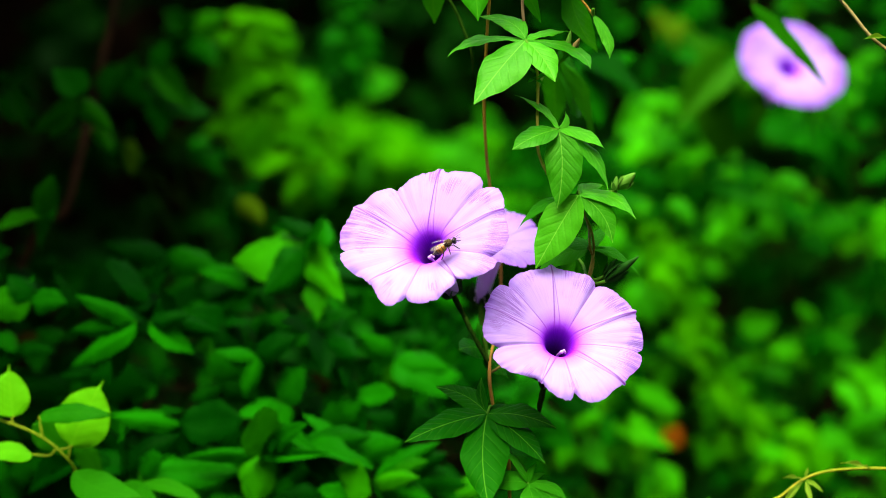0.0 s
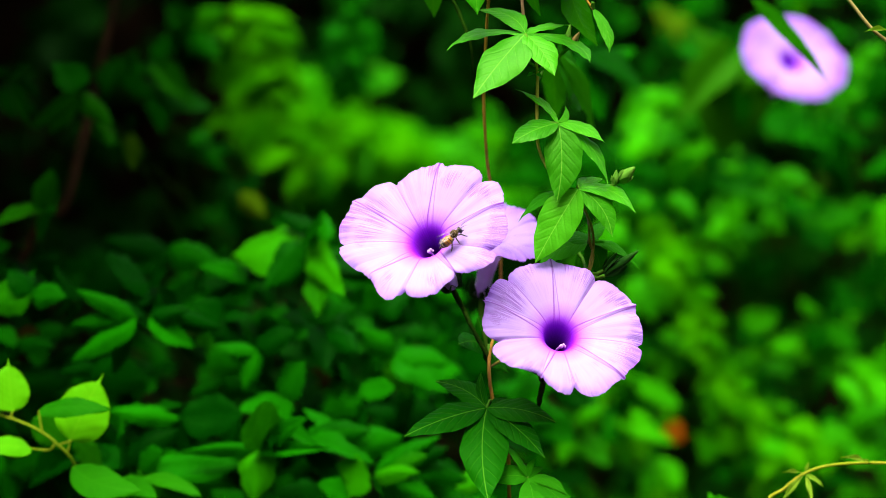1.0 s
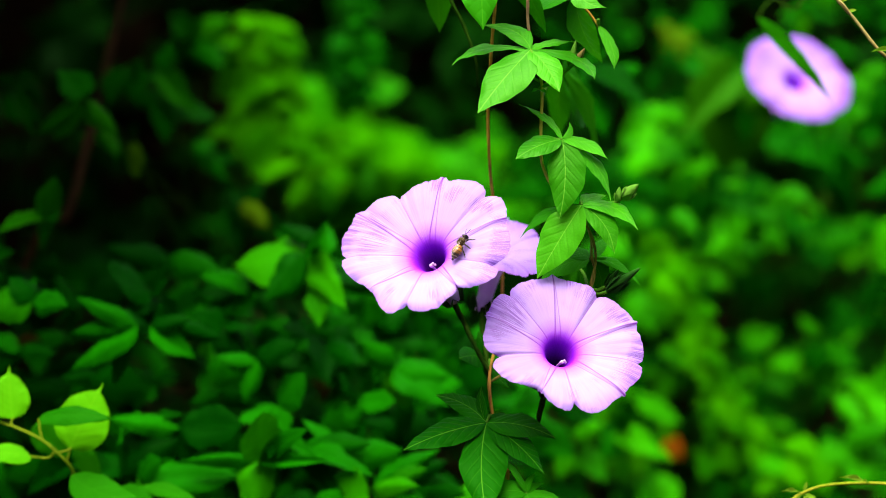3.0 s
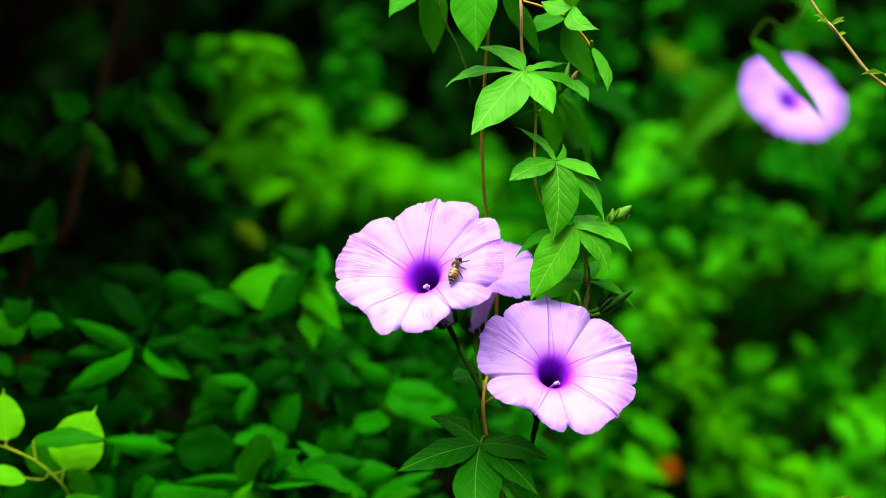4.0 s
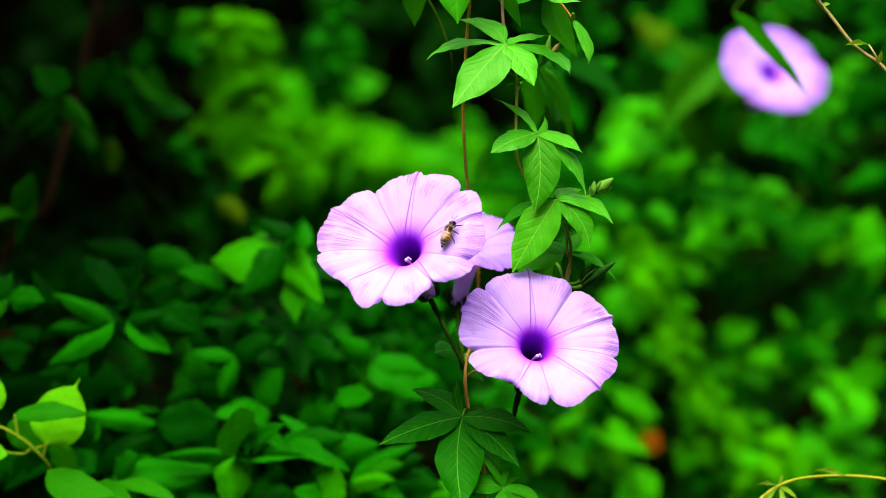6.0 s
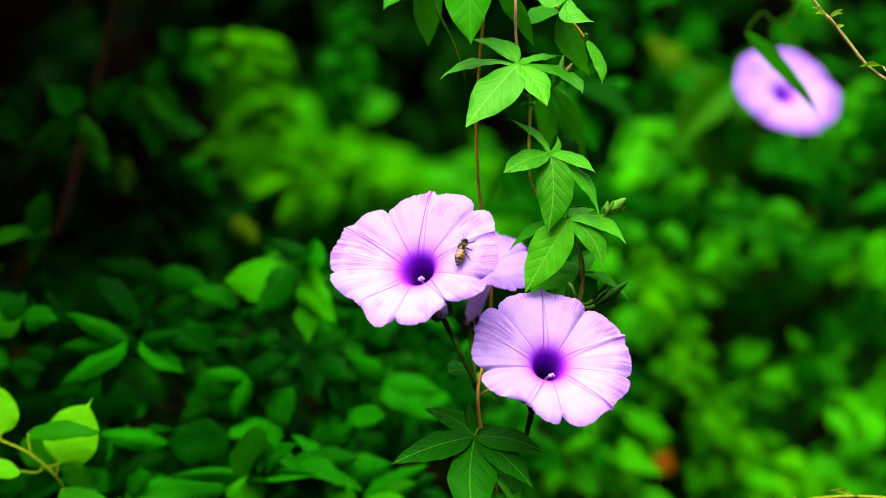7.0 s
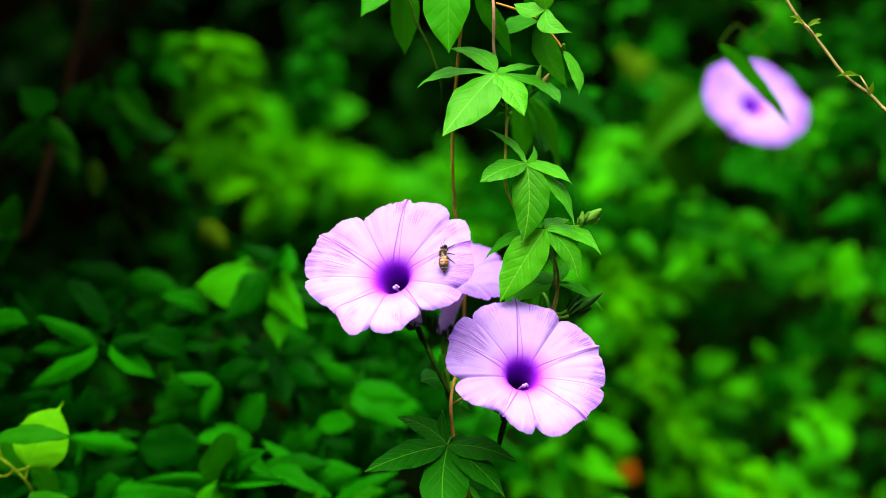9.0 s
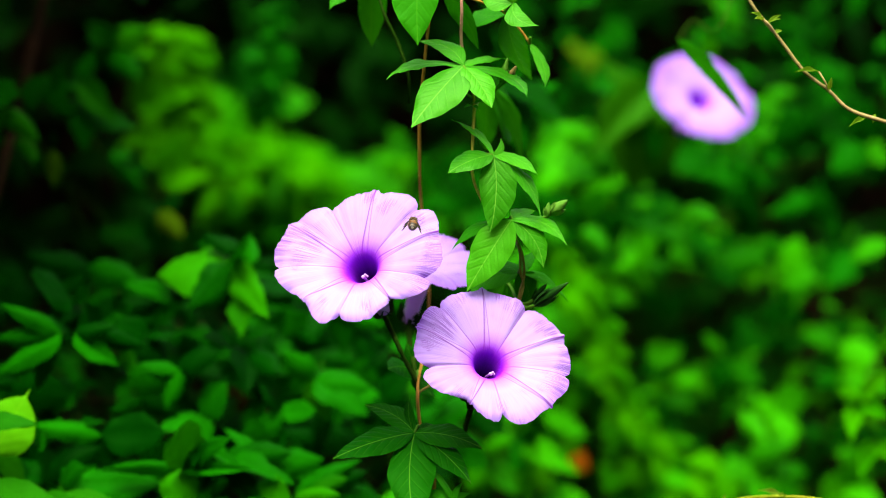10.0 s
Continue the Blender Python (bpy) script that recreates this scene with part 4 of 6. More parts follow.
# ---- the creeper behind, with its own flower ----
def stuff_leaves(name, spots, meshes, mat, label, category):
    """Many leaves as one mesh; spots give base, tip, normal and width."""
    data = []
    for me in meshes:
        v = np.empty(len(me.vertices) * 3)
        me.vertices.foreach_get("co", v)
        u = {}
        for p in me.polygons:
            for vi, li in zip(p.vertices, p.loop_indices):
                u[vi] = tuple(me.uv_layers[0].data[li].uv)
        data.append((v.reshape(-1, 3), [tuple(p.vertices) for p in me.polygons], [u[i] for i in range(len(me.vertices))]))
    verts, faces, uvs, n = [], [], [], 0
    for i, (b, t, nor, w) in enumerate(spots):
        v, f, u = data[i % len(data)]
        m = np.array(aim(b, t, nor, w))
        verts.append(v @ m[:3, :3].T + m[:3, 3])
        faces += [tuple(k + n for k in q) for q in f]
        uvs += u
        n += len(v)
    me = mesh_of(name, np.concatenate(verts).tolist(), faces, True, uvs)
    me.materials.append(mat)
    return tagged(new(name, me), label, category, kind="stuff")


def random_leaf(rnd, b, size, lean=0.0):
    """A leaf at b that leans out of the hedge towards the light."""
    a = rnd.uniform(0, 6.28)
    d = Vector((math.cos(a), rnd.uniform(-0.9, 0.1), math.sin(a) * 0.7 - 0.25)).normalized()
    l = size * rnd.uniform(0.7, 1.25)
    nor = Vector((rnd.uniform(-0.6, 0.6), rnd.uniform(-0.9, -0.2), rnd.uniform(0.25, 1.0) + lean))
    return b, b + d * l, nor, l * rnd.uniform(0.5, 0.75)


def bank_foliage():
    rnd = random.Random(21)
    spots = []
    for i in range(9000):
        x, z = rnd.uniform(-1.5, 1.6), rnd.uniform(0.0, 2.2)
        if -0.5 < x < 0.75 and 0.9 < z < 1.6 and rnd.random() < 0.1:
            continue
        y = 2.72 + 0.12 * z - abs(rnd.gauss(0, 0.16)) + 0.12 * noise.noise(Vector((x * 2.5, z * 2.5, 5)))
        spots.append(random_leaf(rnd, Vector((x, y, z)), 0.055))
    # same leaf in a shade colour, so gaps in front of it go dark
    stuff_leaves("bank_foliage", spots, COARSE, DEEP_SHADE, "thick leaves covering the bank, coloured as in deep shade", "foliage")


def hedge_foliage():
    """Hedge inside toned as in shade, with an unseen overhang added to block light."""
    rnd = random.Random(22)
    spots = []
    for i in range(2600):
        x, z, y = rnd.uniform(-0.95, -0.02), rnd.uniform(0.0, 1.16), rnd.uniform(1.42, 2.4)
        if z > 1.0 and y < 1.5:
            continue
        spots.append(random_leaf(rnd, Vector((x, y, z)), 0.05))
    # overhang kept above the view, there to shade the upper left
    for i in range(6500):
        x, y = rnd.uniform(-1.0, -0.12), rnd.uniform(1.12, 2.6)
        x -= 0.14 * (y - 1.1)
        z = 1.22 + 0.128 * y + rnd.uniform(0.0, 0.3)
        spots.append(random_leaf(rnd, Vector((x, y, z)), 0.05))
    for i in range(700):
        x, y, z = rnd.uniform(-1.0, 0.7), rnd.uniform(1.2, 1.6), rnd.uniform(0.0, 0.98)
        spots.append(random_leaf(rnd, Vector((x, y, z)), 0.05))
    stuff_leaves("hedge_foliage", spots, COARSE, DEEP_SHADE, "hedge leaves coloured as in deep shade, with an added overhang", "foliage")


def shoot(plant, node, rnd, mat):
    """A thin stem that comes out of the thicket to a node."""
    n = Vector(node)
    back = min(n.y + 0.55, 2.9)
    root = Vector((n.x + rnd.uniform(-0.12, 0.12), back, n.z - rnd.uniform(0.1, 0.3)))
    part("shoot", tube("shoot", [root, root.lerp(n, 0.5) + Vector((0, 0, 0.03)), n + Vector((rnd.uniform(-0.01, 0.01), 0.08, -0.012)), n],
                       [0.0016, 0.0012, 0.0008, 0.0006], PLACED[plant].translation, 5, 4), mat, plant)


def sprig(plant, node, leaves, young=2):
    """A shoot whose end carries leaves (tip, width, material), with smaller ones about each, mostly a tone darker as if
    shaded.
    """
    shoot(plant, node, TURN, DARK_STEM)
    n = Vector(node)
    for tip, width, mat in leaves:
        nor = (TURN.uniform(-0.5, 0.5), -0.8, TURN.uniform(0.2, 0.9))
        part("leaf", SOFT[mat][TURN.randrange(6)], None, plant, aim(node, tip, nor, width))
        l = (Vector(tip) - n).length
        for k in range(young):
            b = n.lerp(Vector(tip), TURN.uniform(-0.3, 0.6)) + Vector((0, 0.012, 0))
            d = Vector((TURN.uniform(-1, 1), TURN.uniform(-0.3, 0.3), TURN.uniform(-1, 0.6))).normalized()
            q = l * TURN.uniform(0.4, 0.75)
            nor = (TURN.uniform(-0.6, 0.6), -0.7, TURN.uniform(0.2, 1.0))
            part("leaf", SOFT[DARKER_TONE[mat] if TURN.random() < 0.65 else mat][TURN.randrange(6)], None, plant, aim(b, b + d * q, nor, q * TURN.uniform(0.4, 0.65)))


def trail(plant, points, size, mat, seed):
    """A runner with pairs of leaves all along it."""
    rnd = random.Random(seed)
    part("runner", tube("runner", points, [0.0007, 0.001, 0.0012], PLACED[plant].translation, 5, 4), GREEN_STEM, plant)
    path = smooth_path(points, 5)
    for i, p in enumerate(path[:-1]):
        d = (path[i + 1] - p).normalized()
        for side in (-1, 1):
            out = d * rnd.uniform(0.3, 0.9) + Vector((side * rnd.uniform(0.3, 0.9), rnd.uniform(-0.5, 0), rnd.uniform(-0.3, 0.2)))
            l = size * rnd.uniform(0.7, 1.3)
            nor = (rnd.uniform(-0.4, 0.4), -0.7, rnd.uniform(0.4, 1.0))
            part("leaf", SOFT[mat][rnd.randrange(6)], None, plant, aim(p, p + out.normalized() * l, nor, l * rnd.uniform(0.45, 0.65)))


def clump(plant, centre, wide, high, count, size, mat):
    """Leaves that hang one over the other round a centre, on one shoot."""
    c = Vector(centre)
    shoot(plant, c, TURN, DARK_STEM)
    for k in range(count * 3 // 2):
        b = c + Vector((TURN.gauss(0, wide * 0.55), TURN.gauss(0, 0.04), TURN.gauss(0, high * 0.55)))
        l = size * TURN.uniform(0.7, 1.3)
        d = Vector((TURN.uniform(-0.8, 0.8), TURN.uniform(-0.6, 0.1), TURN.uniform(-1, 0.1))).normalized()
        nor = (TURN.uniform(-0.5, 0.5), -0.7, TURN.uniform(0.3, 1.0))
        part("leaf", SOFT[mat][TURN.randrange(6)], None, plant, aim(b, b + d * l, nor, l * TURN.uniform(0.45, 0.7)))


TURN = random.Random(77)
bank_foliage()
hedge_foliage()

# the shrub: leaves in whorls at the ends of its shoots
shrub = thing("shrub", (-0.15, 1.5, 0.0), "dense dark green shrub with broad pointed leaves", "shrub")
sprig(shrub, (-0.1611, 1.2000, 1.1615), [((-0.1994, 1.2006, 1.1599), 0.0145, LEAFY), ((-0.2005, 1.2059, 1.1424), 0.0185, LEAFY), ((-0.1888, 1.1942, 1.1808), 0.0129, LEAFY)])
sprig(shrub, (-0.1542, 1.2000, 1.1619), [((-0.1308, 1.2038, 1.1455), 0.0161, LEAFY), ((-0.1155, 1.2073, 1.1564), 0.0120, SHADED_TONE), ((-0.1330, 1.1939, 1.1675), 0.0104, SHADED_TONE)])
sprig(shrub, (-0.1640, 1.2700, 1.1776), [((-0.1876, 1.2433, 1.1891), 0.0298, SHADED_TONE), ((-0.1496, 1.2480, 1.1937), 0.0213, SHADED_TONE), ((-0.1710, 1.2494, 1.1670), 0.0170, SHADED_TONE)])
sprig(shrub, (-0.2165, 1.2000, 1.1734), [((-0.2427, 1.2011, 1.1747), 0.0249, LIT_TONE), ((-0.1987, 1.1885, 1.1733), 0.0145, LEAFY), ((-0.2270, 1.1989, 1.1881), 0.0161, SHADED_TONE)])
sprig(shrub, (-0.2006, 1.2400, 1.1682), [((-0.2123, 1.2431, 1.1896), 0.0058, SHADED_TONE), ((-0.2054, 1.2458, 1.1789), 0.0083, SHADED_TONE)])
sprig(shrub, (-0.0744, 1.2600, 1.1997), [((-0.1174, 1.2614, 1.1983), 0.0354, LIT_TONE), ((-0.0685, 1.2329, 1.2207), 0.0194, LEAFY), ((-0.0569, 1.2368, 1.1742), 0.0177, LIT_TONE), ((-0.0945, 1.2377, 1.1772), 0.0219, LEAFY)])
sprig(shrub, (-0.1087, 1.2800, 1.1807), [((-0.1320, 1.2580, 1.1900), 0.0137, LEAFY), ((-0.1375, 1.2823, 1.1747), 0.0111, SHADED_TONE), ((-0.1210, 1.2776, 1.1665), 0.0137, LEAFY)])
sprig(shrub, (-0.0761, 1.3000, 1.1544), [((-0.0519, 1.2849, 1.1573), 0.0122, LEAFY), ((-0.0893, 1.2807, 1.1612), 0.0131, SHADED_TONE)])
sprig(shrub, (-0.0651, 1.2600, 1.1523), [((-0.0629, 1.2358, 1.1323), 0.0211, SHADED_TONE), ((-0.0489, 1.2348, 1.1449), 0.0152, SHADED_TONE)])
sprig(shrub, (-0.0276, 1.2700, 1.1374), [((-0.0209, 1.2765, 1.1124), 0.0179, LIT_TONE), ((0.0036, 1.2558, 1.1224), 0.0238, LEAFY), ((-0.0420, 1.2531, 1.1495), 0.0153, LEAFY), ((0.0018, 1.2598, 1.1384), 0.0196, LEAFY)])
sprig(shrub, (-0.0407, 1.3500, 1.1600), [((-0.0208, 1.3529, 1.1737), 0.0226, SHADED_TONE), ((-0.0473, 1.3411, 1.1735), 0.0199, LEAFY), ((-0.0138, 1.3564, 1.1552), 0.0163, SHADED_TONE)])
sprig(shrub, (-0.0933, 1.1700, 1.0947), [((-0.0929, 1.1426, 1.1244), 0.0243, LIT_TONE), ((-0.0725, 1.1454, 1.1138), 0.0141, LEAFY), ((-0.0979, 1.1581, 1.0715), 0.0204, LIT_TONE), ((-0.1342, 1.1680, 1.1011), 0.0086, LEAFY), ((-0.0579, 1.1436, 1.0977), 0.0094, LEAFY)])
sprig(shrub, (-0.0743, 1.1900, 1.0977), [((-0.0393, 1.1771, 1.1049), 0.0159, LEAFY), ((-0.0357, 1.1647, 1.0898), 0.0199, LEAFY), ((-0.0507, 1.1661, 1.0813), 0.0119, SHADED_TONE)])
sprig(shrub, (-0.0545, 1.2400, 1.0984), [((-0.0604, 1.2297, 1.1156), 0.0216, LEAFY), ((-0.0421, 1.2334, 1.1114), 0.0149, SHADED_TONE)])
sprig(shrub, (-0.1387, 1.2000, 1.1079), [((-0.1693, 1.1860, 1.1179), 0.0145, LEAFY), ((-0.1028, 1.1928, 1.1097), 0.0241, SHADED_TONE), ((-0.1334, 1.2035, 1.0910), 0.0161, SHADED_TONE)])
sprig(shrub, (-0.1775, 1.2400, 1.1162), [((-0.1782, 1.2378, 1.1407), 0.0315, SHADED_TONE)])
sprig(shrub, (-0.1746, 1.2200, 1.0827), [((-0.1622, 1.1975, 1.1107), 0.0368, SHADED_TONE)])
sprig(shrub, (-0.1576, 1.1800, 1.0833), [((-0.1037, 1.1883, 1.0816), 0.0197, LEAFY), ((-0.1268, 1.1881, 1.0688), 0.0182, LIT_TONE), ((-0.1464, 1.1649, 1.0942), 0.0158, LEAFY)])
sprig(shrub, (-0.0483, 1.1700, 1.0699), [((-0.0423, 1.1688, 1.0922), 0.0235, LIT_TONE), ((-0.0618, 1.1586, 1.0790), 0.0157, LEAFY)])
sprig(shrub, (-0.0355, 1.1900, 1.0791), [((-0.0041, 1.1812, 1.0988), 0.0135, LEAFY), ((-0.0028, 1.1863, 1.0700), 0.0183, LEAFY), ((-0.0159, 1.1601, 1.0883), 0.0119, LIT_TONE)])
sprig(shrub, (-0.0214, 1.2200, 1.0809), [((0.0151, 1.2222, 1.0761), 0.0172, LEAFY), ((0.0012, 1.2135, 1.0925), 0.0123, SHADED_TONE)])
sprig(shrub, (0.0077, 1.2400, 1.0655), [((0.0253, 1.2419, 1.0823), 0.0133, LIT_TONE), ((-0.0043, 1.2247, 1.0533), 0.0208, LEAFY), ((0.0294, 1.2389, 1.0599), 0.0208, LEAFY)])
sprig(shrub, (-0.1117, 1.3400, 1.1458), [((-0.1124, 1.3358, 1.1147), 0.0278, SHADED_TONE), ((-0.0917, 1.3201, 1.1338), 0.0179, SHADED_TONE)])
sprig(shrub, (-0.0980, 1.3200, 1.1166), [((-0.0710, 1.3172, 1.1225), 0.0186, SHADED_TONE), ((-0.1134, 1.3077, 1.1210), 0.0177, SHADED_TONE)])
sprig(shrub, (-0.1326, 1.3000, 1.1535), [((-0.1263, 1.2738, 1.1323), 0.0061, LIT_TONE)])
sprig(shrub, (-0.2141, 1.3300, 1.2882), [((-0.2447, 1.3360, 1.2691), 0.0125, LIT_TONE), ((-0.2290, 1.3375, 1.3067), 0.0223, LEAFY)])
sprig(shrub, (-0.2533, 1.3300, 1.2941), [((-0.2411, 1.3308, 1.2683), 0.0116, LIT_TONE), ((-0.2371, 1.3094, 1.3043), 0.0178, LEAFY)])
sprig(shrub, (-0.2105, 1.5000, 1.3203), [((-0.2202, 1.4854, 1.2961), 0.0221, LEAFY), ((-0.2008, 1.5005, 1.2981), 0.0201, LEAFY)])
sprig(shrub, (-0.1892, 1.5000, 1.3199), [((-0.1638, 1.4968, 1.2918), 0.0181, LIT_TONE), ((-0.1832, 1.5029, 1.3397), 0.0151, LEAFY)])
sprig(shrub, (-0.1889, 1.5000, 1.2991), [((-0.1836, 1.4916, 1.2726), 0.0161, LEAFY), ((-0.1530, 1.5083, 1.2864), 0.0201, LEAFY)])
sprig(shrub, (-0.1928, 1.7000, 1.3572), [((-0.1672, 1.6821, 1.3727), 0.0228, LIT_TONE), ((-0.2055, 1.6742, 1.3745), 0.0205, LIT_TONE), ((-0.1685, 1.6718, 1.3392), 0.0205, LEAFY), ((-0.1867, 1.6806, 1.3772), 0.0171, LIT_TONE)])
sprig(shrub, (-0.2273, 1.5000, 1.2820), [((-0.2133, 1.4716, 1.2675), 0.0131, LIT_TONE)])
sprig(shrub, (-0.1788, 1.6000, 1.2742), [((-0.1499, 1.6093, 1.2535), 0.0161, LEAFY), ((-0.1620, 1.5984, 1.2776), 0.0161, LEAFY)])
sprig(shrub, (-0.2288, 1.3000, 1.2177), [((-0.2507, 1.2714, 1.2105), 0.0104, LIT_TONE), ((-0.2190, 1.2790, 1.2379), 0.0148, LIT_TONE)])
sprig(shrub, (-0.2059, 1.5000, 1.2727), [((-0.2020, 1.4936, 1.2487), 0.0120, YELLOW)])
sprig(shrub, (-0.1436, 1.6000, 1.2362), [((-0.1291, 1.5723, 1.2253), 0.0161, YELLOW), ((-0.1397, 1.5852, 1.2064), 0.0161, SHADED_TONE)])
sprig(shrub, (-0.2585, 1.3500, 1.1462), [((-0.2377, 1.3273, 1.1523), 0.0136, BROWN), ((-0.2445, 1.3483, 1.1297), 0.0181, BROWN), ((-0.2688, 1.3523, 1.1291), 0.0199, SHADED_TONE)])
sprig(shrub, (-0.0670, 1.5000, 1.1066), [((-0.0817, 1.4922, 1.1217), 0.0231, BROWN), ((-0.0820, 1.5045, 1.0949), 0.0201, BROWN)])
sprig(shrub, (-0.2594, 1.3000, 1.1965), [((-0.2455, 1.2947, 1.1999), 0.0148, LEAFY), ((-0.2666, 1.2715, 1.2090), 0.0174, LEAFY)])
sprig(shrub, (-0.1868, 1.2000, 1.0933), [((-0.2133, 1.1967, 1.1080), 0.0185, LEAFY), ((-0.1998, 1.2096, 1.0622), 0.0241, SHADED_TONE), ((-0.2207, 1.2082, 1.0710), 0.0201, SHADED_TONE)])
sprig(shrub, (0.1263, 1.1300, 1.0637), [((0.1471, 1.1300, 1.0710), 0.0148, LIT_TONE), ((0.1011, 1.1300, 1.0682), 0.0114, LIT_TONE), ((0.1151, 1.1300, 1.0547), 0.0148, LEAFY)])
sprig(shrub, (0.1469, 1.1600, 1.0623), [((0.1630, 1.1600, 1.0687), 0.0083, LEAFY), ((0.1670, 1.1600, 1.0595), 0.0104, LEAFY), ((0.1555, 1.1600, 1.0479), 0.0138, LIT_TONE)])
sprig(shrub, (0.0864, 1.1600, 1.0595), [((0.1037, 1.1600, 1.0624), 0.0104, LIT_TONE), ((0.0691, 1.1600, 1.0566), 0.0138, LEAFY)])


def shrub_depths():
    """Deeper shrub leaves; the shade there is put into their darker tone."""
    rnd = random.Random(11)
    for k in range(230):
        n = Vector((rnd.uniform(-0.36, 0.09), rnd.uniform(1.33, 1.75), rnd.uniform(1.0, 1.2)))
        if noise.noise(Vector((n.x * 14, 4.0, n.z * 14))) < -0.15:
            continue
        shoot(shrub, n, rnd, TWIG)
        for q in range(3):
            a, l = rnd.uniform(0, 6.28), rnd.uniform(0.022, 0.042)
            tip = n + Vector((math.cos(a) * l, -0.015, math.sin(a) * l * 0.7 - 0.006))
            nor = (rnd.uniform(-0.6, 0.6), -0.7, rnd.uniform(0.2, 1.0))
            mat = LEAFY if rnd.random() < 0.45 else SHADED_TONE
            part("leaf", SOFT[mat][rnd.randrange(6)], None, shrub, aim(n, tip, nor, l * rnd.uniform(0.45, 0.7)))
    for k in range(44):
        n = Vector((rnd.uniform(-0.27, 0.05), rnd.uniform(1.22, 1.38), 1.03 + 0.13 * rnd.random() ** 1.3))
        shoot(shrub, n, rnd, TWIG)
        turn = rnd.uniform(0, 6.28)
        for q in range(3):
            a, l = turn + q * 2.1 + rnd.uniform(-0.4, 0.4), rnd.uniform(0.016, 0.03)
            tip = n + Vector((math.cos(a) * l, -0.008, math.sin(a) * l * 0.8 - 0.003))
            nor = (rnd.uniform(-0.6, 0.6), -0.7, rnd.uniform(0.2, 1.0))
            mat = rnd.choice((LEAFY, LEAFY, LEAFY, SHADED_TONE, SHADED_TONE))
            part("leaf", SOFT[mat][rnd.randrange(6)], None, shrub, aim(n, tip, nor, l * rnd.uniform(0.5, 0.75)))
    part("stem", tube("stem", [(-0.42, 1.6, 0.0), (-0.38, 1.55, 0.9), (-0.2693, 1.4600, 1.1895), (-0.2406, 1.4400, 1.2218), (-0.2331, 1.4600, 1.2583), (-0.2283, 1.5000, 1.3082), (-0.2167, 1.5500, 1.4002)],
                      [0.004, 0.003, 0.0035, 0.003], (-0.15, 1.5, 0.0), 8), TWIG, shrub, None, "bare brown stem")


shrub_depths()

# creepers over the bank
creeper = thing("creeper", (0.3, 2.3, 0.0), "bright green creeper with small pointed leaves trailing over the bank", "creeper", "creepers on the bank")
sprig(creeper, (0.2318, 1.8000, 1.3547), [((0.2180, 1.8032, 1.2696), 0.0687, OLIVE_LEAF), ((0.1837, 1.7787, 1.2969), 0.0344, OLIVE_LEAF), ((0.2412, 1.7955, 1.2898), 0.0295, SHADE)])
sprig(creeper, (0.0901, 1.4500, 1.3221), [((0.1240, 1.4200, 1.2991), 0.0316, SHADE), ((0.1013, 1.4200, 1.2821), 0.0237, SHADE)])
# the upper sprigs are mostly in the darkened leaf, as if shaded
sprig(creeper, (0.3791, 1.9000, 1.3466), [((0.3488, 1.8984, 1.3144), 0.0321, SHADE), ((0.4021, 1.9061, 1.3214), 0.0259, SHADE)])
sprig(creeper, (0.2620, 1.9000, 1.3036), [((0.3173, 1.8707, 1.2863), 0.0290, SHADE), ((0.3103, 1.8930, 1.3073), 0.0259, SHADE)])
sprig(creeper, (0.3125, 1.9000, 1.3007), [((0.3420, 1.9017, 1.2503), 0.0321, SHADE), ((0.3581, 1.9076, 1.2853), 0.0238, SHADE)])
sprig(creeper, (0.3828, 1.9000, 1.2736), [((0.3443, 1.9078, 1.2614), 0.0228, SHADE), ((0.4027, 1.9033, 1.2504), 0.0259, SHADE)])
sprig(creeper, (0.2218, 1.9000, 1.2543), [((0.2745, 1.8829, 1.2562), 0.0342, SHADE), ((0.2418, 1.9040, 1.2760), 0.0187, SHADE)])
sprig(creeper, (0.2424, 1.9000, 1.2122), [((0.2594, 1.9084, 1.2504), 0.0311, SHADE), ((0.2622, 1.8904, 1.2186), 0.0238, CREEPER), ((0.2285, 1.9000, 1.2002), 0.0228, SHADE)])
sprig(creeper, (0.1755, 1.8000, 1.2478), [((0.1934, 1.7701, 1.2676), 0.0226, CREEPER), ((0.1623, 1.8051, 1.2665), 0.0177, SHADE)])
sprig(creeper, (0.3013, 1.9000, 1.2132), [((0.3462, 1.8888, 1.2266), 0.0321, CREEPER), ((0.3193, 1.8790, 1.1971), 0.0207, SHADE)])
sprig(creeper, (0.3628, 1.9000, 1.2025), [((0.3703, 1.8936, 1.2393), 0.0321, CREEPER), ((0.3827, 1.8705, 1.2076), 0.0259, CREEPER)])
sprig(creeper, (0.1436, 1.8000, 1.1587), [((0.1697, 1.7909, 1.1496), 0.0236, CREEPER), ((0.1590, 1.8003, 1.1746), 0.0206, CREEPER), ((0.1501, 1.7936, 1.1367), 0.0196, SHADE)])
sprig(creeper, (0.2475, 1.9000, 1.1335), [((0.2802, 1.9085, 1.1432), 0.0238, CREEPER), ((0.2620, 1.8932, 1.1138), 0.0207, SHADE)])
sprig(creeper, (0.3222, 1.9500, 1.1581), [((0.3587, 1.9501, 1.1481), 0.0372, SHADE), ((0.3369, 1.9244, 1.1733), 0.0245, SHADE)])
sprig(creeper, (0.2640, 1.9500, 1.1692), [((0.2499, 1.9268, 1.1933), 0.0223, SHADE), ((0.2816, 1.9401, 1.1865), 0.0213, SHADE)])
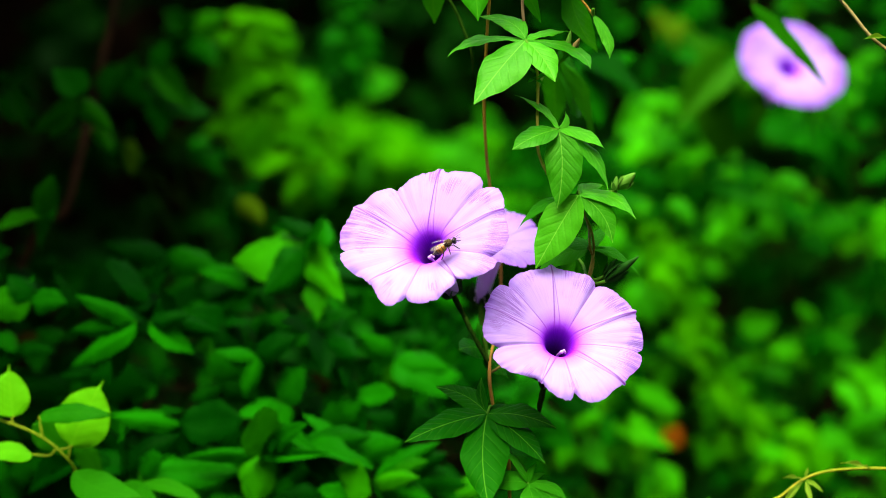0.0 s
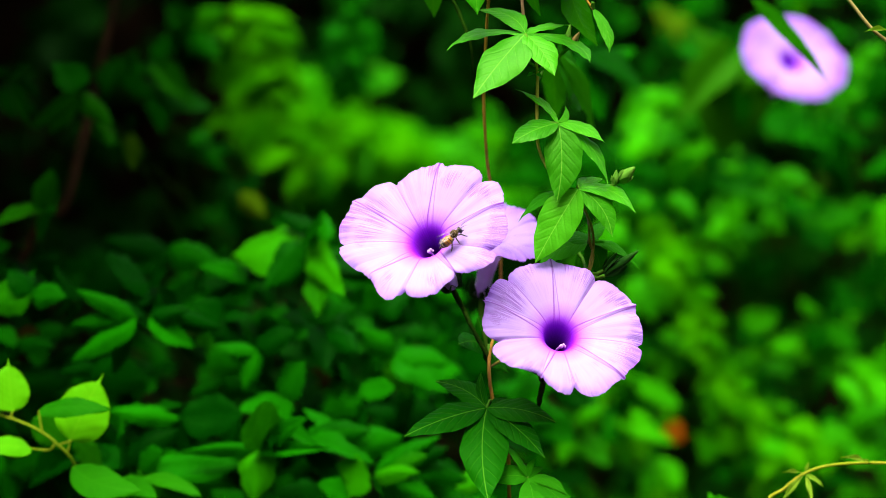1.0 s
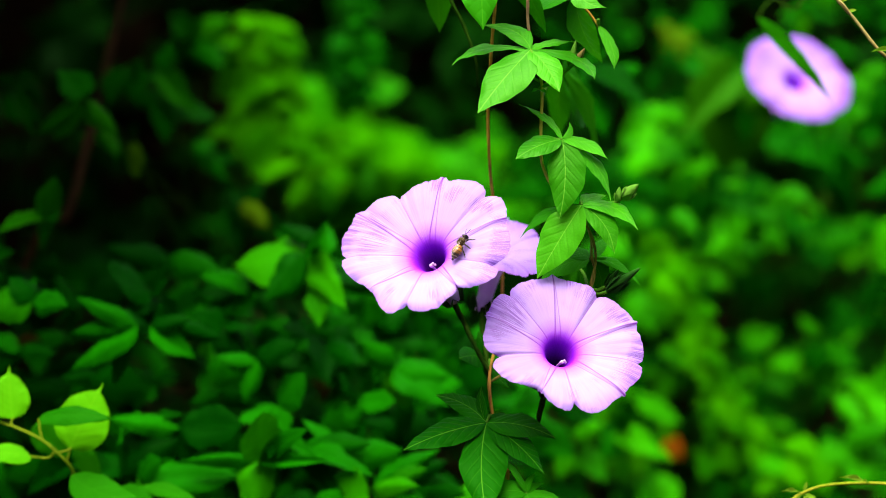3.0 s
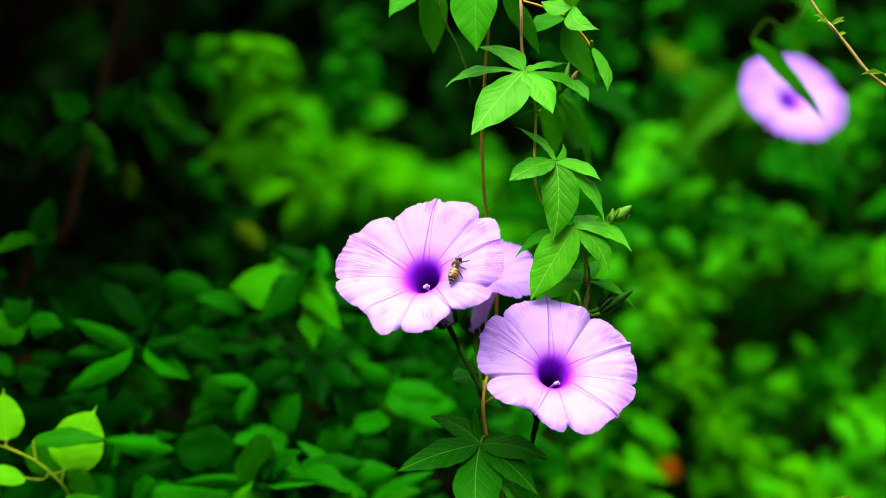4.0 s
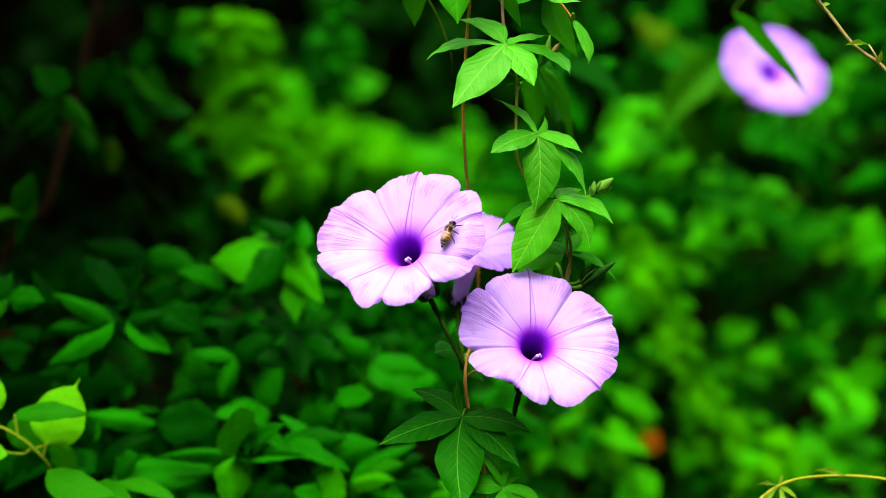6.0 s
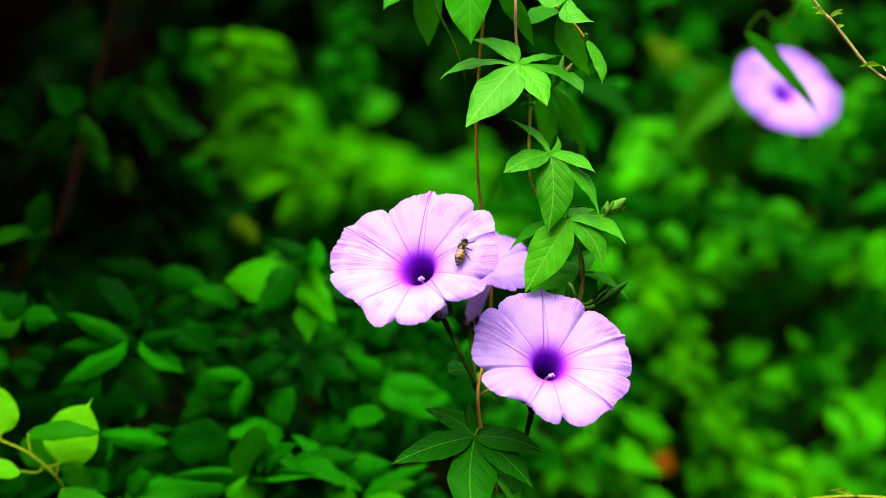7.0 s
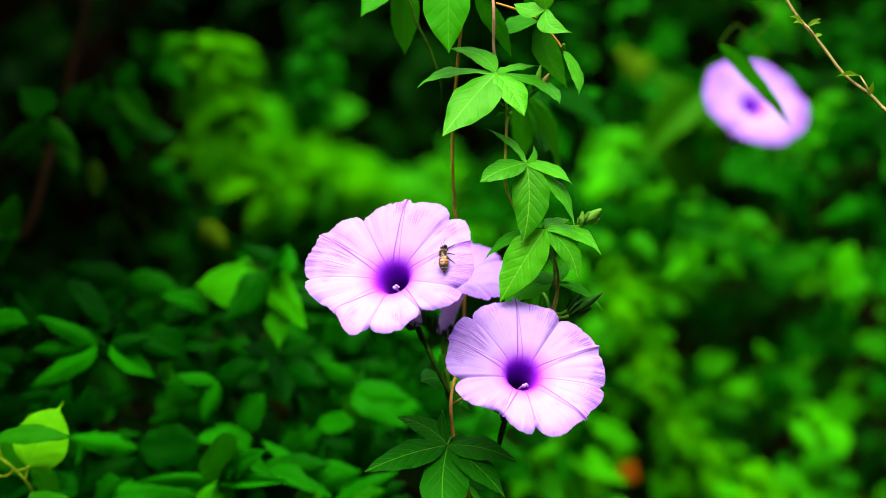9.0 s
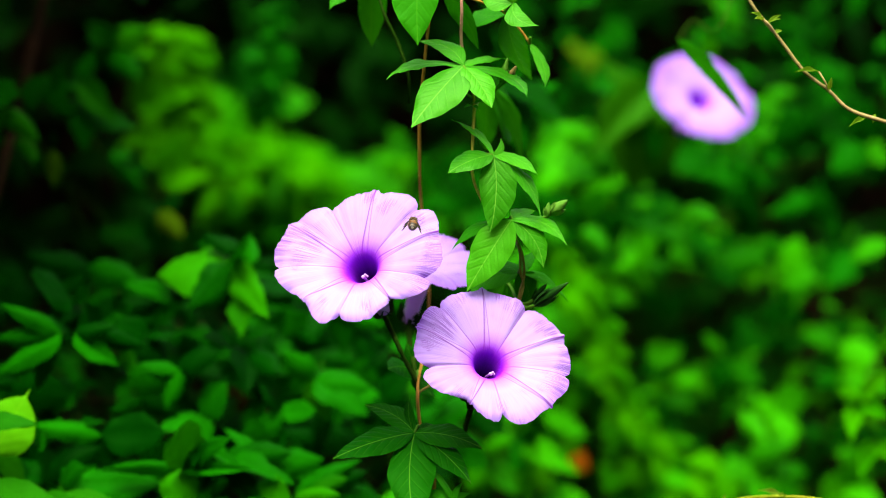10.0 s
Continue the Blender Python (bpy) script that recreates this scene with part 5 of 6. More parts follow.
sprig(creeper, (0.3073, 1.8500, 1.1328), [((0.3224, 1.8587, 1.0888), 0.0283, CREEPER), ((0.2929, 1.8498, 1.1096), 0.0222, SHADE), ((0.3343, 1.8503, 1.1149), 0.0202, CREEPER)])
sprig(creeper, (0.3601, 1.9000, 1.0893), [((0.3380, 1.9017, 1.0991), 0.0218, CREEPER), ((0.3810, 1.9007, 1.1132), 0.0269, CREEPER), ((0.3674, 1.8752, 1.0676), 0.0259, CREEPER)])
# pale leaf in place of a glint; the brightness is in its colour
sprig(creeper, (0.3028, 1.7500, 1.0984), [((0.3151, 1.7200, 1.0804), 0.0143, LIT_TONE)])
sprig(creeper, (0.1451, 1.7500, 1.0957), [((0.1807, 1.7543, 1.0725), 0.0200, CREEPER), ((0.1527, 1.7579, 1.0726), 0.0143, SHADE)])
sprig(creeper, (0.1339, 1.7500, 1.0677), [((0.1737, 1.7229, 1.0499), 0.0220, CREEPER), ((0.1212, 1.7374, 1.0477), 0.0191, SHADE), ((0.1408, 1.7204, 1.0859), 0.0143, SHADE)])
sprig(creeper, (0.0898, 1.6000, 1.0734), [((0.1138, 1.5939, 1.0426), 0.0201, LIT_TONE), ((0.1019, 1.5740, 1.0874), 0.0183, CREEPER), ((0.0795, 1.5838, 1.0489), 0.0192, CREEPER)])
sprig(creeper, (0.1614, 1.7500, 1.0343), [((0.1791, 1.7284, 1.0173), 0.0220, CREEPER), ((0.1515, 1.7302, 1.0102), 0.0191, CREEPER)])
sprig(creeper, (0.2216, 1.8500, 1.0394), [((0.2537, 1.8402, 1.0454), 0.0242, LIME), ((0.2357, 1.8563, 1.0160), 0.0202, CREEPER), ((0.2097, 1.8516, 1.0207), 0.0202, CREEPER)])
sprig(creeper, (0.2416, 1.8500, 1.0260), [((0.2312, 1.8250, 1.0545), 0.0212, LIME), ((0.2589, 1.8240, 1.0152), 0.0222, CREEPER)])
sprig(creeper, (0.2960, 1.8000, 1.0519), [((0.2966, 1.7730, 1.0234), 0.0275, LIME), ((0.2677, 1.7965, 1.0584), 0.0226, LIME), ((0.3192, 1.7837, 1.0470), 0.0216, CREEPER)])
sprig(creeper, (0.2685, 1.8000, 1.0425), [((0.2455, 1.7780, 1.0352), 0.0206, CREEPER), ((0.2842, 1.7843, 1.0242), 0.0196, LIME)])
sprig(creeper, (0.3260, 1.8500, 1.0587), [((0.3590, 1.8274, 1.0720), 0.0262, CREEPER), ((0.3472, 1.8389, 1.0426), 0.0252, CREEPER)])
sprig(creeper, (0.3470, 1.8500, 1.0416), [((0.3626, 1.8338, 1.0160), 0.0303, CREEPER), ((0.3237, 1.8326, 1.0200), 0.0252, CREEPER), ((0.3766, 1.8493, 1.0468), 0.0252, CREEPER)])
sprig(creeper, (0.4132, 1.9000, 1.1515), [((0.3793, 1.8731, 1.1610), 0.0311, CREEPER), ((0.4352, 1.8717, 1.1388), 0.0311, CREEPER), ((0.4105, 1.9070, 1.1228), 0.0259, CREEPER)])
sprig(creeper, (0.4213, 1.9000, 1.2271), [((0.3968, 1.8712, 1.2032), 0.0290, SHADE), ((0.4427, 1.8715, 1.2365), 0.0311, CREEPER)])
sprig(creeper, (0.4244, 1.9000, 1.3215), [((0.3977, 1.8833, 1.2966), 0.0311, SHADE), ((0.4502, 1.9082, 1.3035), 0.0259, CREEPER), ((0.4227, 1.8740, 1.3525), 0.0311, SHADE)])
sprig(creeper, (0.4137, 1.8500, 1.0336), [((0.3875, 1.8549, 1.0143), 0.0283, LIME), ((0.4302, 1.8213, 1.0185), 0.0283, CREEPER), ((0.4140, 1.8333, 1.0625), 0.0283, CREEPER)])
for b_p, t_p, w, me in (((0.1960, 1.9000, 1.3606), (0.2405, 1.8800, 1.3506), 0.02, SOFT[LEAFY][2]), ((0.2458, 2.3000, 1.4344), (0.2239, 2.2800, 1.4041), 0.02, SOFT[YELLOW][0]), ((0.2144, 2.3000, 1.4401), (0.2323, 2.2800, 1.4154), 0.014, SOFT[YELLOW][1]), ((0.2132, 2.3500, 1.4220), (0.2429, 2.3000, 1.4116), 0.014, SOFT[YELLOW][3]), ((0.1889, 2.0000, 1.2179), (0.1969, 1.9800, 1.2079), 0.012, SOFT[YELLOW][2])):
    part("leaf", me, None, creeper, aim(b_p, t_p, (-0.1, -0.7, 0.7), w))
for b_p, t_p, w in (((0.3257, 1.4500, 1.1249), (0.3372, 1.4300, 1.1472), 0.012), ((0.3257, 1.4500, 1.1249), (0.3070, 1.4300, 1.1294), 0.012), ((0.3257, 1.4500, 1.1231), (0.3366, 1.4200, 1.1159), 0.014), ((0.3250, 1.4500, 1.1231), (0.3126, 1.4200, 1.1018), 0.014), ((0.3365, 1.4500, 1.0961), (0.3471, 1.4200, 1.0877), 0.014), ((0.3365, 1.4500, 1.0961), (0.3190, 1.4200, 1.0771), 0.013), ((0.3388, 1.4600, 1.1569), (0.3455, 1.4500, 1.1716), 0.010)):
    part("leaf", SOFT[LIME][2], None, creeper, aim(b_p, t_p, (-0.2, -0.8, 0.6), w))
part("runner", tube("runner", [(0.3461, 1.4600, 1.1786), (0.3381, 1.4600, 1.1569), (0.3257, 1.4500, 1.1249), (0.3365, 1.4500, 1.0961), (0.3593, 1.5000, 1.0479), (0.45, 2.2, 1.0), (0.46, 2.9, 0.95)], [0.0006, 0.0009, 0.0014], (0.3, 2.3, 0.0), 6), DARK_STEM, creeper)
# a second small bright leaf where the glint sits
part("leaf", BRIGHT_SET[1], None, creeper, aim((0.3107, 1.7500, 1.0941), (0.3184, 1.7400, 1.0788), (0.0, -0.5, 0.9), 0.009))
part("leaf", SOFT[DRY][0], None, creeper, aim((0.1825, 1.85, 1.040), (0.1895, 1.84, 1.0560), (0, -1, 0.2), 0.019), "withered orange leaf")
creeper_shoot = thing("creeper", (0.2, 2.2, 0.0), "light yellow-green creeper shoot trailing down the bank", "creeper", "creepers on the bank")
high_creeper = thing("creeper", (-0.05, 2.5, 0.0), "yellow-green creeper sprawling high on the bank", "creeper", "creepers on the bank")
trail(creeper_shoot, [(0.1644, 1.8200, 1.2219), (0.1807, 1.8200, 1.1928), (0.1947, 1.8200, 1.1636), (0.2057, 1.8200, 1.1322), (0.2170, 1.8200, 1.1053), (0.2346, 1.8200, 1.0807), (0.2554, 1.8200, 1.0562), (0.2672, 1.8200, 1.0248)], 0.022, LIME, 31)
trail(high_creeper, [(-0.1595, 1.9000, 1.3963), (-0.1473, 1.9000, 1.3729), (-0.1421, 1.9000, 1.3447), (-0.1510, 1.9000, 1.3163), (-0.1364, 1.9000, 1.2929), (-0.1077, 1.9000, 1.2698)], 0.034, LIME, 32)
trail(high_creeper, [(-0.1804, 1.9500, 1.3866), (-0.1723, 1.9500, 1.3626), (-0.1674, 1.9500, 1.3336), (-0.1766, 1.9500, 1.3068)], 0.028, LIME, 33)
trail(high_creeper, [(-0.0717, 2.0000, 1.4380), (-0.0784, 2.0000, 1.3982), (-0.0853, 2.0000, 1.3633), (-0.0824, 2.0000, 1.3385)], 0.024, SHADE, 34)
for where, wide, high, count, size, mat in (
    ((-0.1627, 2.4200, 1.3332), 0.036, 0.027, 12, 0.057, LIME),
    ((-0.1421, 2.5200, 1.3798), 0.037, 0.031, 9, 0.059, CREEPER),
    ((-0.1046, 2.4700, 1.3247), 0.043, 0.028, 12, 0.058, LIME),
    ((-0.0553, 2.4700, 1.3072), 0.049, 0.028, 12, 0.058, LIME),
    ((-0.0000, 2.5200, 1.3040), 0.037, 0.028, 9, 0.056, CREEPER),
    ((-0.1407, 2.4700, 1.2842), 0.043, 0.028, 9, 0.058, CREEPER),
    ((-0.0807, 2.5200, 1.2651), 0.044, 0.025, 9, 0.056, CREEPER),
    ((0.0581, 2.6200, 1.3254), 0.032, 0.039, 6, 0.058, CREEPER),
    ((-0.1851, 2.4200, 1.2397), 0.036, 0.024, 5, 0.054, SHADE),
    ((-0.1210, 2.5200, 1.4239), 0.044, 0.025, 4, 0.059, SHADE),
    ((0.0369, 2.4200, 1.2555), 0.042, 0.024, 6, 0.048, SHADE),
    ((0.2030, 2.1000, 1.3295), 0.026, 0.031, 7, 0.042, CREEPER),
    ((0.1839, 2.4200, 1.4383), 0.036, 0.024, 5, 0.048, SHADE),
    ((0.1807, 2.0000, 1.2040), 0.020, 0.025, 7, 0.030, CREEPER)):
    clump(high_creeper, where, wide, high, count, size, mat)
for where, wide, high, count, size, mat in (
    ((0.1447, 1.9000, 1.2695), 0.014, 0.024, 5, 0.033, SHADE),
    ((0.1481, 1.9000, 1.2082), 0.016, 0.019, 6, 0.028, CREEPER),
    ((0.1748, 1.9000, 1.1662), 0.014, 0.019, 6, 0.026, CREEPER),
    ((0.1874, 1.9000, 1.1193), 0.014, 0.019, 6, 0.026, CREEPER),
    ((0.1511, 1.8000, 1.1142), 0.013, 0.018, 4, 0.027, SHADE),
    ((0.1050, 2.0000, 1.2722), 0.020, 0.030, 5, 0.040, SHADE)):
    clump(creeper, where, wide, high, count, size, mat)

# leaves on the bank in the gaps of the creeper
clump(creeper, (0.2128, 1.9500, 1.2999), 0.045, 0.03, 14, 0.03, CREEPER)
clump(creeper, (0.1980, 1.9000, 1.2690), 0.012, 0.012, 5, 0.022, LIME)
clump(creeper, (0.2544, 1.9000, 1.2551), 0.035, 0.016, 10, 0.028, CREEPER)
clump(creeper, (0.2928, 1.9200, 1.2320), 0.02, 0.02, 4, 0.022, SHADE)
clump(creeper, (0.2425, 1.8800, 1.2172), 0.028, 0.018, 9, 0.024, CREEPER)
clump(creeper, (0.1563, 1.8500, 1.2281), 0.016, 0.035, 8, 0.028, CREEPER)
clump(creeper, (0.1786, 1.8200, 1.1872), 0.02, 0.02, 6, 0.024, LIME)


def bank_depths():
    """Leaves between the bright shoots, lit or shaded by their tone, left out where gaps go dark."""
    rnd = random.Random(12)
    gaps = ((0.334, 1.277, 0.023), (0.282, 1.287, 0.018), (0.387, 1.255, 0.023), (0.253, 1.158, 0.021), (0.341, 1.196, 0.026), (0.377, 1.187, 0.018), (0.338, 1.071, 0.023), (0.229, 1.043, 0.021), (0.172, 1.008, 0.017), (0.219, 0.991, 0.019), (0.182, 1.366, 0.017), (0.389, 1.395, 0.026), (0.389, 1.129, 0.019), (-0.006, 1.368, 0.042), (0.041, 1.363, 0.031))
    dim = thing("creeper", (0.4, 2.5, 0.0), "creeper on the bank, its leaves toned for light and shade", "creeper", "creepers on the bank")
    for k in range(480):
        n = Vector((rnd.uniform(0.05, 0.52), rnd.uniform(2.0, 2.4), rnd.uniform(0.93, 1.48)))
        near = 2.1 / n.y
        if any((n.x * near - x) ** 2 + ((n.z - 1.2) * near + 1.2 - z) ** 2 < (r * 1.2) ** 2 for x, z, r in gaps) or noise.noise(Vector((n.x * 11, 9.0, n.z * 11))) < -0.08:
            continue
        if k % 3 == 0:
            shoot(dim, n, rnd, DARK_STEM)
        for q in range(3):
            a, l = rnd.uniform(0, 6.28), rnd.uniform(0.018, 0.034)
            b = n + Vector((rnd.uniform(-0.012, 0.012), 0, rnd.uniform(-0.012, 0.012)))
            tip = b + Vector((math.cos(a) * l, -0.015, math.sin(a) * l * 0.8 - 0.008))
            nor = (rnd.uniform(-0.6, 0.6), -0.7, rnd.uniform(0.2, 1.0))
            # invented light by height and noise; it picks a shaded or lit tone
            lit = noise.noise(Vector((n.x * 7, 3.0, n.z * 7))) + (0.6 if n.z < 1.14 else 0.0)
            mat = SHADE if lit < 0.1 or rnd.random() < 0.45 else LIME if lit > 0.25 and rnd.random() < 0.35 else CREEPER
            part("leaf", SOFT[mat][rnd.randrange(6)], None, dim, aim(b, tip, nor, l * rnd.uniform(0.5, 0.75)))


bank_depths()

F4 = flower((0.2460, 1.6000, 1.3309), (0.24, -0.77, 0.57), 0.0385, 4,
            [(60, 1.0, 0.035, 0.035), (96, 0.97, 0.035, 0.035), (132, 1.0, 0.035, 0.035), (168, 0.97, 0.035, 0.035), (204, 1.0, 0.035, 0.035), (240, 0.97, 0.035, 0.035), (276, 1.0, 0.035, 0.035), (312, 0.97, 0.035, 0.035), (348, 1.0, 0.035, 0.035), (24, 0.97, 0.035, 0.035)],
            FAR_PETAL, "pale lilac morning glory flower blooming among the creepers behind",
            [(0.2712, 1.7200, 1.3198), (0.3253, 2.0000, 1.2550), (0.3520, 2.1000, 1.2630)])
LOBES = [(r, 1.0 if k % 2 == 0 else 0.93, 0.04, 0.04) for k, r in enumerate(range(96, 456, 36))]
flower((-0.0500, 1.2400, 1.0276), (0.05, -0.75, 0.65), 0.034, 6, LOBES, PETAL, "lilac morning glory flower low among the shrub leaves",
       [(-0.0487, 1.3000, 1.0037), (-0.0387, 1.4000, 0.9642), (-0.0365, 1.6000, 0.8826)])
# a leaf that hangs before the far flower, on a thin runner
part("runner", tube("runner", [(0.1692, 1.2500, 1.3338), (0.1802, 1.2700, 1.3467), (0.2124, 1.3200, 1.3719), (0.35, 1.9, 1.7), (0.38, 2.85, 2.0)], [0.0005, 0.0006, 0.0012], (0.3, 2.3, 0.0), 6), DARK_STEM, creeper)
leaflet(creeper, (0.1692, 1.2500, 1.3338), (0.2132, 1.2500, 1.2873), 0.0090, (-0.3, -0.8, 0.5), -0.032, MIDB, "leaf", base_p=0.7, tip_p=1.4)


# ---- the branch with pale leaves, the twig and the tendril ----
def pale_branch():
    o = Vector((-0.21, 1.12, 0.0))
    br = thing("shrub_branch", o, "young branch with glossy yellow-green pointed leaves", "branch")
    part("stem", tube("stem", [(-0.19, 1.2, 0.0), (-0.165, 1.19, 0.7), (-0.158, 1.13, 1.03), (-0.1722, 1.1100, 1.0815), (-0.1771, 1.1050, 1.0908), (-0.1811, 1.1000, 1.0986), (-0.1930, 1.1000, 1.1088), (-0.2068, 1.1000, 1.1151), (-0.2254, 1.1100, 1.1193)],
                      [0.002, 0.0014, 0.0007, 0.0006, 0.0005], o, 8, 6), BRIGHT_STEM, br)
    leaflet(br, (-0.2074, 1.1000, 1.1189), (-0.2105, 1.1050, 1.1441), 0.0199, (0.1, -0.9, 0.5), -0.021, BRIGHT, "leaf", base_p=0.55, tip_p=0.75, wavy=0.015, drip=0.12)
    leaflet(br, (-0.1798, 1.1000, 1.1049), (-0.1648, 1.1000, 1.1369), 0.0279, (-0.1, -0.95, 0.35), -0.007, BRIGHT, "leaf", base_p=0.55, tip_p=0.75, wavy=0.015, drip=0.12)
    leaflet(br, (-0.1930, 1.0900, 1.1201), (-0.1583, 1.0750, 1.1240), 0.0111, (0.1, -0.8, 0.55), -0.034, MIDB, "leaf", base_p=0.6, tip_p=0.9, wavy=0.02)
    leaflet(br, (-0.1983, 1.1000, 1.1010), (-0.2213, 1.0850, 1.1033), 0.0138, (0, -0.7, 0.7), 0.070, BRIGHT, "leaf", base_p=0.55, tip_p=0.75, wavy=0.015, drip=0.12)
    leaflet(br, (-0.1785, 1.1000, 1.0923), (-0.1439, 1.0800, 1.0852), 0.0189, (0.2, -0.8, 0.6), 0.117, MIDB, "leaf", base_p=0.6, tip_p=0.9, wavy=0.02)
    leaflet(br, (-0.1820, 1.1300, 1.1034), (-0.1702, 1.1400, 1.0813), 0.0118, (0.3, -0.9, 0.4), -0.073, MIDB, "leaf", base_p=0.6, tip_p=0.9, wavy=0.02)
    leaflet(br, (-0.2053, 1.1400, 1.1118), (-0.1880, 1.1500, 1.0971), 0.0149, (0, -0.9, 0.4), 0.000, MIDB, "leaf", base_p=0.6, tip_p=0.9, wavy=0.02)
    leaflet(br, (-0.1726, 1.1300, 1.0794), (-0.1400, 1.1000, 1.0815), 0.0160, (0.2, -0.7, 0.7), -0.063, MIDB, "leaf", base_p=0.6, tip_p=0.9, wavy=0.02)
    leaflet(br, (-0.1501, 1.1400, 1.0833), (-0.1195, 1.1200, 1.0786), 0.0101, (0.2, -0.7, 0.7), -0.051, MIDB, "leaf", base_p=0.6, tip_p=0.9, wavy=0.02)
    for root, bend, end in (((-0.1811, 1.1000, 1.0986), (-0.1803, 1.1000, 1.1016), (-0.1795, 1.1000, 1.1052)),
                    ((-0.2068, 1.1000, 1.1151), (-0.2082, 1.1000, 1.1167), (-0.2074, 1.1000, 1.1192)),
                    ((-0.1930, 1.1000, 1.1088), (-0.1942, 1.1000, 1.1142), (-0.1948, 1.1000, 1.1194)),
                    ((-0.1869, 1.1000, 1.1034), (-0.1901, 1.1000, 1.1003), (-0.1989, 1.1000, 1.1010)),
                    ((-0.1763, 1.1000, 1.0913), (-0.1774, 1.1000, 1.0913), (-0.1785, 1.1000, 1.0923)),
                    ((-0.1858, 1.1000, 1.1026), (-0.1806, 1.1000, 1.1043), (-0.1771, 1.1000, 1.1060))):
        part("petiole", tube("petiole", [root, bend, end], [0.0006, 0.0004], o, 6, 3), BRIGHT_STEM, br)


def twig_with_buds():
    o = Vector((0.36, 1.05, 0.0))
    tw = thing("twig", o, "thin curving pale brown twig with tiny green shoots", "twig")
    part("stem", tube("stem", [(0.36, 1.05, 0.0), (0.40, 1.04, 0.9), (0.38, 1.02, 1.15), (0.2815, 1.0100, 1.2578), (0.2452, 1.0050, 1.2685), (0.2266, 1.0000, 1.2721), (0.2102, 1.0000, 1.2771), (0.2006, 1.0000, 1.2855), (0.1894, 1.0000, 1.2935), (0.1783, 1.0000, 1.3071), (0.1646, 1.0000, 1.3232), (0.1547, 1.0000, 1.3431)],
                      [0.002, 0.0014, 0.0009, 0.0009, 0.0008, 0.0008, 0.0007], o, 8), TAN_STEM, tw)
    px = 1 / 4033.3
    for b, t, w in (((0.1706, 1.0000, 1.3163), (0.1645, 0.9950, 1.3192), 9), ((0.1701, 1.0000, 1.3153), (0.1654, 0.9900, 1.3166), 8), ((0.1721, 1.0000, 1.3138), (0.1761, 0.9950, 1.3182), 9), ((0.1726, 1.0000, 1.3148), (0.1780, 1.0000, 1.3173), 7), ((0.1750, 1.0000, 1.3098), (0.1788, 1.0000, 1.3118), 9),
                    ((0.1961, 1.0000, 1.2935), (0.1855, 0.9950, 1.2940), 11), ((0.2006, 1.0000, 1.2850), (0.2008, 0.9950, 1.2900), 9), ((0.2179, 1.0000, 1.2731), (0.2091, 0.9900, 1.2704), 10), ((0.2212, 1.0000, 1.2712), (0.2221, 1.0000, 1.2756), 9)):
        part("shoot", SPROUT_SET[4], None, tw, aim(b, t, TOWARDS, w * px))
    for a, c, b in (((0.1765, 1.0000, 1.3088), (0.1737, 0.9980, 1.3126), (0.1711, 1.0000, 1.3158)), ((0.2008, 1.0000, 1.2850), (0.1984, 0.9980, 1.2893), (0.1961, 1.0000, 1.2935))):
        part("stalk", tube("stalk", [a, c, b], [0.0005, 0.0004], o, 5, 3), TAN_STEM, tw)
    return tw


def tendril():
    o = Vector((0.17, 1.08, 0.0))
    te = thing("tendril", o, "arching yellow-green tendril with small young leaves", "tendril")
    part("stem", tube("stem", [(0.14, 1.15, 0.0), (0.13, 1.12, 0.7), (0.135, 1.09, 1.02), (0.1482, 1.0600, 1.0754), (0.1582, 1.0600, 1.0857), (0.1692, 1.0600, 1.0936), (0.1829, 1.0600, 1.0972), (0.2060, 1.0600, 1.0978), (0.2250, 1.0600, 1.0946), (0.2407, 1.0600, 1.0846)],
                      [0.0016, 0.001, 0.0007, 0.0006, 0.0006, 0.0005], o, 8), YELLOW_STEM, te)
    px = 1 / 4033.3
    for b, t, w in (((0.1671, 1.0600, 1.0930), (0.1578, 1.0500, 1.0956), 8), ((0.1677, 1.0600, 1.0925), (0.1565, 1.0500, 1.0826), 12), ((0.1685, 1.0600, 1.0920), (0.1703, 1.0500, 1.0818), 11), ((0.1687, 1.0600, 1.0925), (0.1747, 1.0500, 1.0894), 11), ((0.1682, 1.0600, 1.0930), (0.1698, 1.0600, 1.0983), 7),
                    ((0.1987, 1.0600, 1.0978), (0.1851, 1.0500, 1.1026), 10), ((0.1724, 1.0600, 1.0741), (0.1656, 1.0500, 1.0792), 12), ((0.1987, 1.0600, 1.0972), (0.1942, 1.0500, 1.1008), 6)):
        part("shoot", SPROUT_SET[1], None, te, aim(b, t, TOWARDS, w * px))


pale_branch()
twig = twig_with_buds()
tendril()


# ---- the bee ----
def ball(name, centre, radii, rough=0.0, sub=3, seed=0):
    bm = bmesh.new()
    bmesh.ops.create_icosphere(bm, subdivisions=sub, radius=1.0)
    for v in bm.verts:
        k = 1 + rough * noise.noise(v.co * 7 + Vector((seed, 0, 0)))
        v.co = Vector(centre) + Vector((v.co.x * radii[0], v.co.y * radii[1], v.co.z * radii[2])) * k
    me = bpy.data.meshes.new(name)
    bm.to_mesh(me)
    bm.free()
    me.polygons.foreach_set("use_smooth", [True] * len(me.polygons))
    return me


